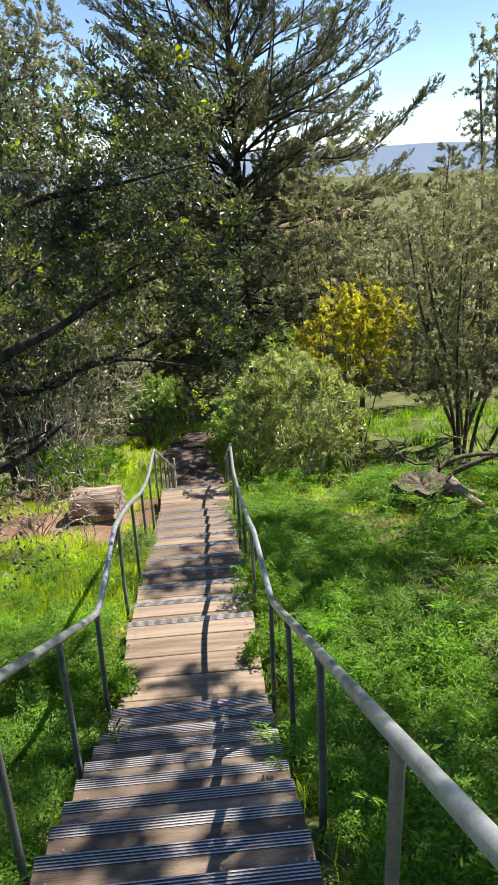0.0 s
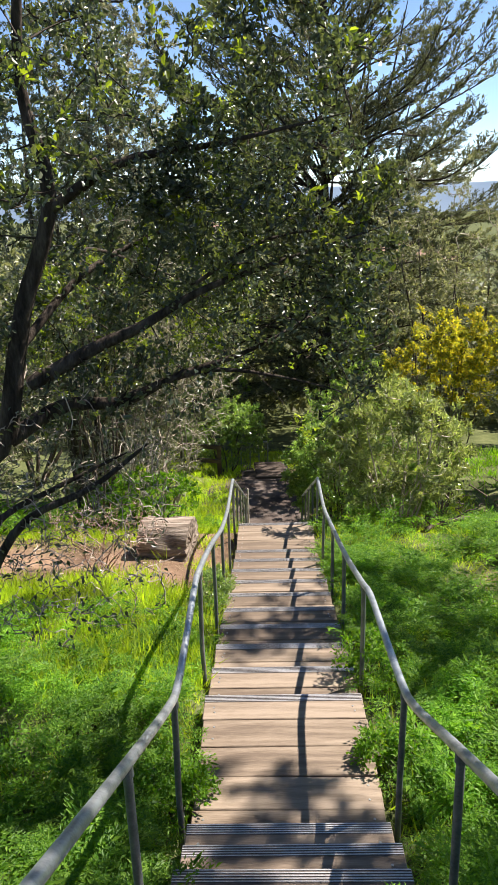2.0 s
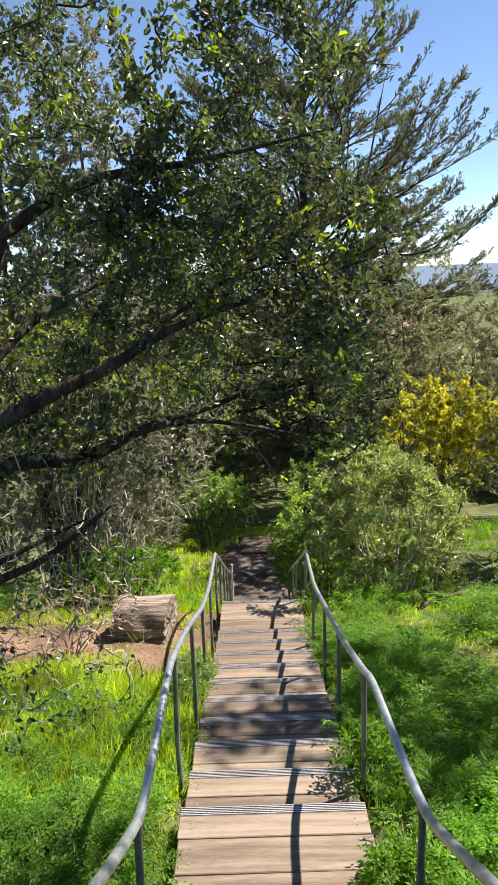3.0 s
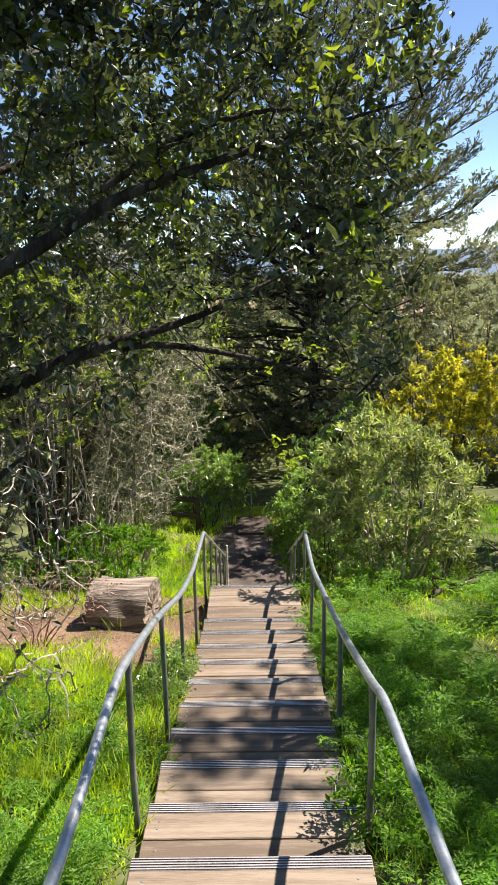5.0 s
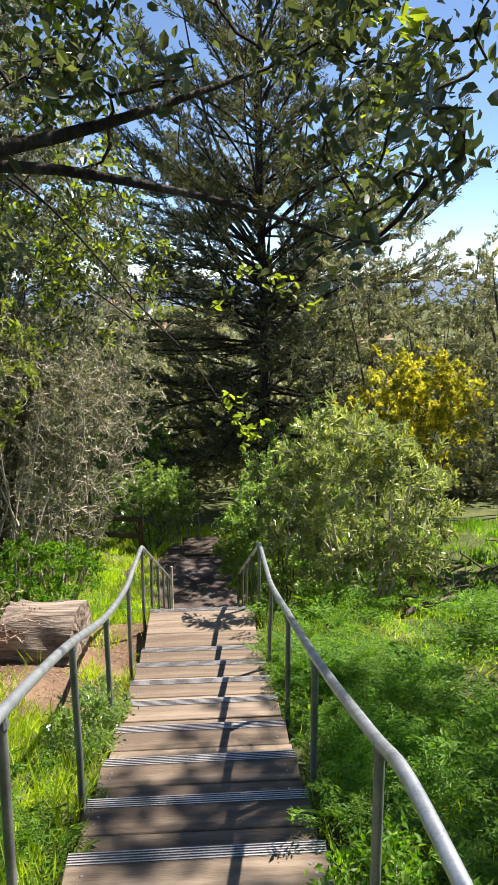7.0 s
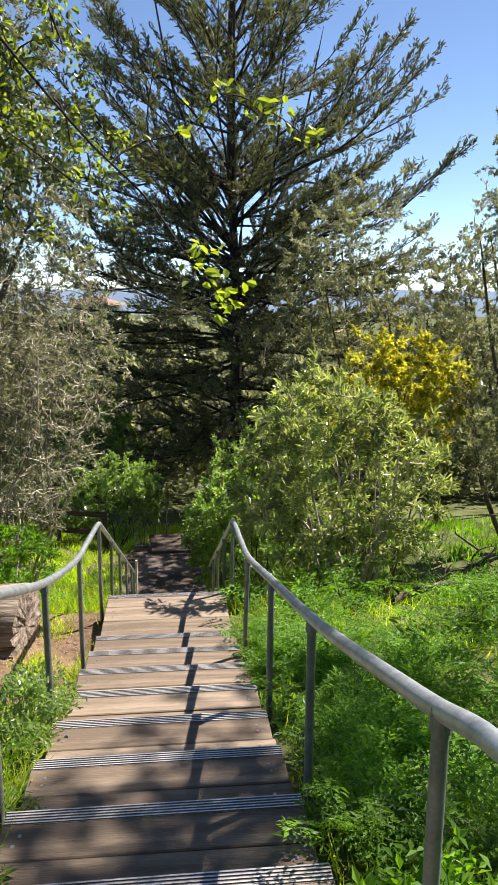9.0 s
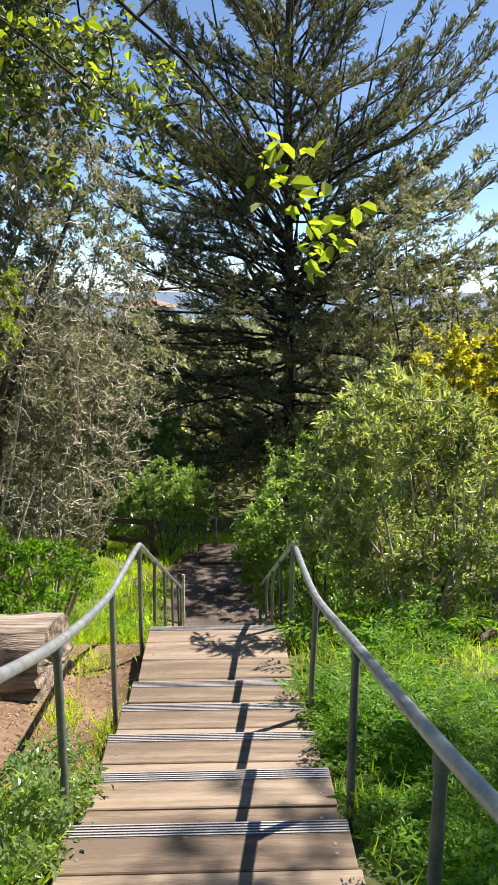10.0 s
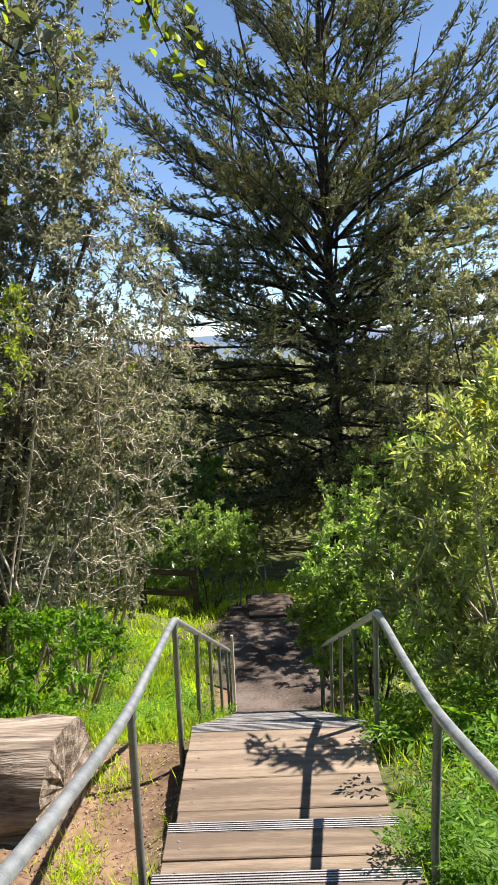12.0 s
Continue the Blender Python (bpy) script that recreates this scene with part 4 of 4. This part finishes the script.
blades(rg, x, y, 0.11, 0.007, "grass", "small grass tuft beside the log", GRASS)
x, y = -1.02 + rg.normal(0, 0.07, 420), 4.55 + rg.normal(0, 0.2, 420)
blades(rg, x, y, 0.10, 0.007, "grass", "low grass growing on the bare soil track", GRASS)
x, y = scatter(rg, 15000, 5.2, 14.0, 5.0, 21.0)
blades(rg, x, y, 0.30, 0.024, "grass", "rough grass on the far slope", HERB)

x, y = scatter(rg, 7000, -1.9, -0.5, -5.0, 1.2, 0.9)
blades(rg, x, y, 0.15, 0.008, "grass", "short grass along the edge of the stairs", GRASS)
x, y = scatter(rg, 7000, 0.5, 1.7, -5.0, 5.6, 0.9)
blades(rg, x, y, 0.14, 0.008, "grass", "short grass along the edge of the stairs", GRASS)
x, y = scatter(rg, 1500, -1.6, -0.6, -4.6, 0.3)
fronds(rg, x, y, 0.22, 0.12, "feathery_herbs", "feathery herbs crowding the edge of the upper flight", HERB)

# leafy sprigs that hang over the treads' edges
for i, (x, y, s, lab) in enumerate(((-0.67, 2.8, 0.19, "small leafy sprig growing at the stair edge"), (0.62, 0.35, 0.24, "herb clump leaning over the treads"), (0.64, -0.6, 0.2, "herb clump leaning over the landing"), (-0.64, -0.9, 0.22, "herb clump beside the landing"), (-0.7, 2.3, 0.2, "small leafy sprig growing at the stair edge"))):
    shrub(80 + i, lab, (x, y), (x, y, float(ground_z(x, y)) + s * 0.9), (s, s * 1.1, s), 60, 30, 0.032, 0.017, HERB if i not in (0, 4) else ELDER_LEAF, stems=5, stem_r=0.004, twig=0.002, category="plant", kind="sprig")

# ---- log, stump and dead wood ----


def lathe_log(name, label, a, b, radius, seed, lumps=0.12, sides=28, rings=16, square=0.0, material=LOG):
    """A weathered log between two ends, with cracks along it and rough sawn ends."""
    rg = np.random.default_rng(seed)
    a, b = Vector(a), Vector(b)
    axis = (b - a).normalized()
    s = axis.cross(Vector((0, 0, 1))).normalized()
    u = s.cross(axis)
    crack = rg.random(sides)
    bm = bmesh.new()
    ringv = []
    for i in range(rings + 1):
        t = i / rings
        c = a.lerp(b, t)
        row = []
        for j in range(sides):
            ang = 2 * math.pi * j / sides
            sq = 1 + square * (abs(math.cos(2 * ang)) ** 2 * -0.22 + 0.10)
            r = radius * sq * (1 + lumps * (noise.noise(Vector((math.cos(ang) * 1.4, math.sin(ang) * 1.4, t * 2 + seed))) * 0.6) - (0.2 if crack[j] > 0.82 else 0.03 * crack[j]) * (0.6 + 0.4 * math.sin(9 * t + j)))
            end = (rg.random() - 0.5) * 0.05 * radius * 2 if i in (0, rings) else 0
            row.append(bm.verts.new(c + axis * end + s * (r * math.cos(ang)) + u * (r * math.sin(ang))))
        ringv.append(row)
    for p, q in zip(ringv, ringv[1:]):
        for j in range(sides):
            bm.faces.new((p[j], p[(j + 1) % sides], q[(j + 1) % sides], q[j]))
    for row, c, sg in ((ringv[0], a, -1), (ringv[-1], b, 1)):
        inner = [bm.verts.new(c + (v.co - c) * 0.5 + axis * (rg.normal() * 0.008)) for v in row]
        mid_v = bm.verts.new(c - axis * sg * 0.02)
        for j in range(sides):
            k = (j + 1) % sides
            bm.faces.new((row[j], row[k], inner[k], inner[j]))
            bm.faces.new((inner[j], inner[k], mid_v))
    bmesh.ops.recalc_face_normals(bm, faces=bm.faces)
    ob = part(name, bm, material)
    return tagged(ob, label, "log")


lathe_log("log", "thick cracked weathered log lying beside the dirt track", (-1.86, 5.16, -1.34), (-1.17, 5.03, -1.35), 0.35, 3, lumps=0.28, square=0.3, sides=44, rings=26)

# tree stump on the open slope
rg = np.random.default_rng(90)
sx, sy = 3.36, 4.15
sz = float(ground_z(sx, sy))
bm = bmesh.new()
ringv = []
heights = (-0.12, 0.05, 0.15, 0.27, 0.38)
for hi, h in enumerate(heights):
    row = []
    for j in range(36):
        ang = 2 * math.pi * j / 36
        flare = 0.36 + 0.20 * math.exp(-(h + 0.12) / 0.16) * (0.6 + 0.6 * max(0, math.sin(3 * ang + 0.6)))
        r = flare * (1 + 0.10 * math.sin(7 * ang + 2 * h) + 0.05 * math.sin(13 * ang))
        top = rg.normal(0, 0.015) + 0.02 * math.sin(2 * ang) if hi == len(heights) - 1 else 0
        row.append(bm.verts.new((sx + r * math.cos(ang) * 1.2, sy + r * math.sin(ang), sz + h + top)))
    ringv.append(row)
for p, q in zip(ringv, ringv[1:]):
    for j in range(36):
        bm.faces.new((p[j], p[(j + 1) % 36], q[(j + 1) % 36], q[j]))
inner = [bm.verts.new((sx + (v.co.x - sx) * 0.7, sy + (v.co.y - sy) * 0.7, v.co.z - 0.02 - 0.03 * rg.random())) for v in ringv[-1]]
mid_v = bm.verts.new((sx, sy, sz + 0.28))
for j in range(36):
    k = (j + 1) % 36
    bm.faces.new((ringv[-1][j], ringv[-1][k], inner[k], inner[j]))
    bm.faces.new((inner[j], inner[k], mid_v))
bmesh.ops.recalc_face_normals(bm, faces=bm.faces)
stump = tagged(part("tree_stump", bm, BARK), "dark hollow tree stump with splayed roots in the grass", "stump")
roots = [limb([(sx + 0.3, sy - 0.1, sz + 0.42), (sx + 0.55, sy - 0.25, sz + 0.2), (sx + 0.85, sy - 0.45, sz + 0.05), (sx + 1.05, sy - 0.5, sz + 0.0)], 0.12, 0.03), limb([(sx + 0.35, sy + 0.1, sz + 0.3), (sx + 0.7, sy + 0.1, sz + 0.12), (sx + 1.0, sy + 0.1, sz + 0.02)], 0.09, 0.03)]
for r in roots:
    v, f = tubes([r], 9)
    o = new("root", quick_mesh("root", v, f, LOG, True))
    o.parent = stump
    tagged(o, "pale bare root")

for i, (a, b, c, r) in enumerate((((3.9, 5.0, 0.45), (4.6, 5.1, 0.7), (5.7, 5.3, 0.35), 0.05), ((4.2, 5.4, 0.2), (5.0, 5.3, 0.62), (6.1, 5.7, 0.75), 0.06), ((3.7, 5.7, 0.1), (4.5, 5.9, 0.35), (5.8, 6.0, 0.15), 0.045), ((2.3, 5.9, 0.12), (3.0, 6.1, 0.25), (4.0, 6.3, 0.1), 0.05))):
    pts = [(p[0], p[1], float(ground_z(p[0], p[1])) + p[2]) for p in (a, b, c)]
    rgd = np.random.default_rng(95 + i)
    main = limb([(pts[0][0], pts[0][1], pts[0][2] - a[2] - 0.03), pts[0], pts[1], pts[2], (pts[2][0] + 0.2, pts[2][1], pts[2][2] - c[2] - 0.03)], r, r * 0.45, 18)
    sub = grow(rgd, [main], np.array(pts[1]) + rgd.normal(0, 0.45, (14, 3)) * np.array([1.4, 0.6, 0.5]) + np.array([0, 0, 0.2]), 0.012, 0.2)
    v, f = joined([tubes([main], 8), tubes(sub, 5)])
    tagged(new("fallen_branch", quick_mesh("fallen_branch", v, f, BARK, True)), "twisted dead grey branch lying by the stump", "branch", group="fallen branches")

# fallen leaves and stones on the worn track
rg = np.random.default_rng(99)
n = 5200
lx, ly = -1.9 + 1.4 * rg.random(n), 2.6 + 4.0 * rg.random(n)
k = dirt_bare(lx, ly) > 0.3
lx, ly = lx[k], ly[k]
pos = np.stack([lx, ly, ground_z(lx, ly) + 0.012], -1)
v, f = leaves(pos, rg.normal(size=(len(lx), 3)) * (1, 1, 0.15), unit(np.array([0, 0, 1.0]) + rg.normal(0, 0.25, (len(lx), 3))), 0.008 + 0.03 * rg.random(len(lx)) ** 2, 0.004 + 0.01 * rg.random(len(lx)))
tagged(new("leaf_litter", quick_mesh("leaf_litter", v, f, LITTER)), "dry brown fallen leaves and chips on soil", "leaf litter", kind="stuff")

# ---- beyond the foot of the stairs ----


def beam(bm, a, b, w, h):
    a, b = Vector(a), Vector(b)
    d = b - a
    m = Matrix.Translation((a + b) / 2) @ d.to_track_quat("X", "Z").to_matrix().to_4x4() @ Matrix.Diagonal((d.length, w, h, 1))
    g = bmesh.ops.create_cube(bm, size=1, matrix=m)
    bmesh.ops.bevel(bm, geom=list({e for q in g["verts"] for e in q.link_edges}), offset=0.008, segments=1, affect="EDGES")


fence = tagged(new("fence"), "dark timber post-and-rail fence beside the path", "fence")
for x in (-3.6, -2.55, -1.5):
    bm = bmesh.new()
    z = float(ground_z(x, 15.4))
    beam(bm, (x, 15.4, z - 0.2), (x, 15.4, -3.47 - 0.11 * (x + 2.57)), 0.12, 0.12)
    part("post", bm, TIMBER_DARK, fence)
for dz in (0.0, -0.42):
    bm = bmesh.new()
    beam(bm, (-3.7, 15.33, -3.33 + dz), (-1.44, 15.33, -3.56 + dz), 0.06, 0.12)
    part("rail", bm, TIMBER_DARK, fence)

steps = tagged(new("timber_step"), "worn timber edged step leading on down the path", "step")
z = float(ground_z(0, 15.2))
bm = bmesh.new()
beam(bm, (-0.45, 15.0, z + 0.06), (0.5, 15.0, z + 0.06), 0.14, 0.16)
part("edge_beam", bm, TIMBER_DARK, steps)
for i in range(5):
    bm = bmesh.new()
    y = 15.2 + i * 0.22
    beam(bm, (-0.45 - 0.02 * i, y, z + 0.09), (0.45 - 0.02 * i, y, z + 0.09), 0.205, 0.05)
    part("board", bm, TIMBER_DARK, steps)
low_rail = tagged(new("handrail"), "thin dark metal railing at the far end of the path", "handrail")
pts = [(-1.2 + 0.27 * i, 16.6 + 0.1 * i, float(ground_z(-1.2 + 0.27 * i, 16.6 + 0.1 * i)) + 0.85) for i in range(5)]
v, f = tubes([(spline(pts, 16), np.full(16, 0.02))], 6)
o = new("rail", quick_mesh("rail", v, f, STEEL_POST, True))
o.parent = low_rail
for p in pts:
    v, f = tubes([(np.array([(p[0], p[1], p[2] - 1.0), p]), np.full(2, 0.018))], 6)
    o = new("post", quick_mesh("post", v, f, STEEL_POST, True))
    o.parent = low_rail

# ---- distance ----


def house(x, y, z, w, d, h, label):
    ob = tagged(new("house"), label, "house", group="houses in the valley")
    ob.location = (x, y, z)
    bm = bmesh.new()
    box(bm, -w / 2, w / 2, -d / 2, d / 2, -4, h, 0)
    part("wall", bm, PLASTER, ob)
    bm = bmesh.new()
    e, r = 0.5, h + w * 0.18
    vs = [bm.verts.new(c) for c in ((-w / 2 - e, -d / 2 - e, h), (w / 2 + e, -d / 2 - e, h), (w / 2 + e, d / 2 + e, h), (-w / 2 - e, d / 2 + e, h), (-w / 2 + 2, 0, r), (w / 2 - 2, 0, r))]
    for idx in ((0, 1, 5, 4), (2, 3, 4, 5), (1, 2, 5), (3, 0, 4), (3, 2, 1, 0)):
        bm.faces.new([vs[i] for i in idx])
    part("roof", bm, ROOF, ob)
    for i in range(3):
        bm = bmesh.new()
        cx = -w / 2 + (i + 0.5) * w / 3
        box(bm, cx - 0.6, cx + 0.6, -d / 2 - 0.03, -d / 2 + 0.05, h - 2.2, h - 0.9, 0)
        part("window", bm, GLASS_DARK, ob)


house(-7.0, 72, -3.0, 4.2, 6, 3.0, "pale house with a red tiled roof down the hill")
house(-2.4, 78, -6.0, 4.5, 8, 3.2, "house with a red tiled roof behind the cypress")
house(13.8, 72, -6.8, 9, 8, 3.2, "house with a red tiled roof among trees")

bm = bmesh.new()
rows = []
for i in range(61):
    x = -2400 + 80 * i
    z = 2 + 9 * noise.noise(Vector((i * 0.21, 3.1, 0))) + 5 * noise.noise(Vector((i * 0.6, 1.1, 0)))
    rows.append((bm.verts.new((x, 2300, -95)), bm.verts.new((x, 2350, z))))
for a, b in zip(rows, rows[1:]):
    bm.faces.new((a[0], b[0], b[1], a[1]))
tagged(part("backdrop", bm, HAZED_HILL), "hills along the horizon, coloured blue for haze", "hills", kind="structure")
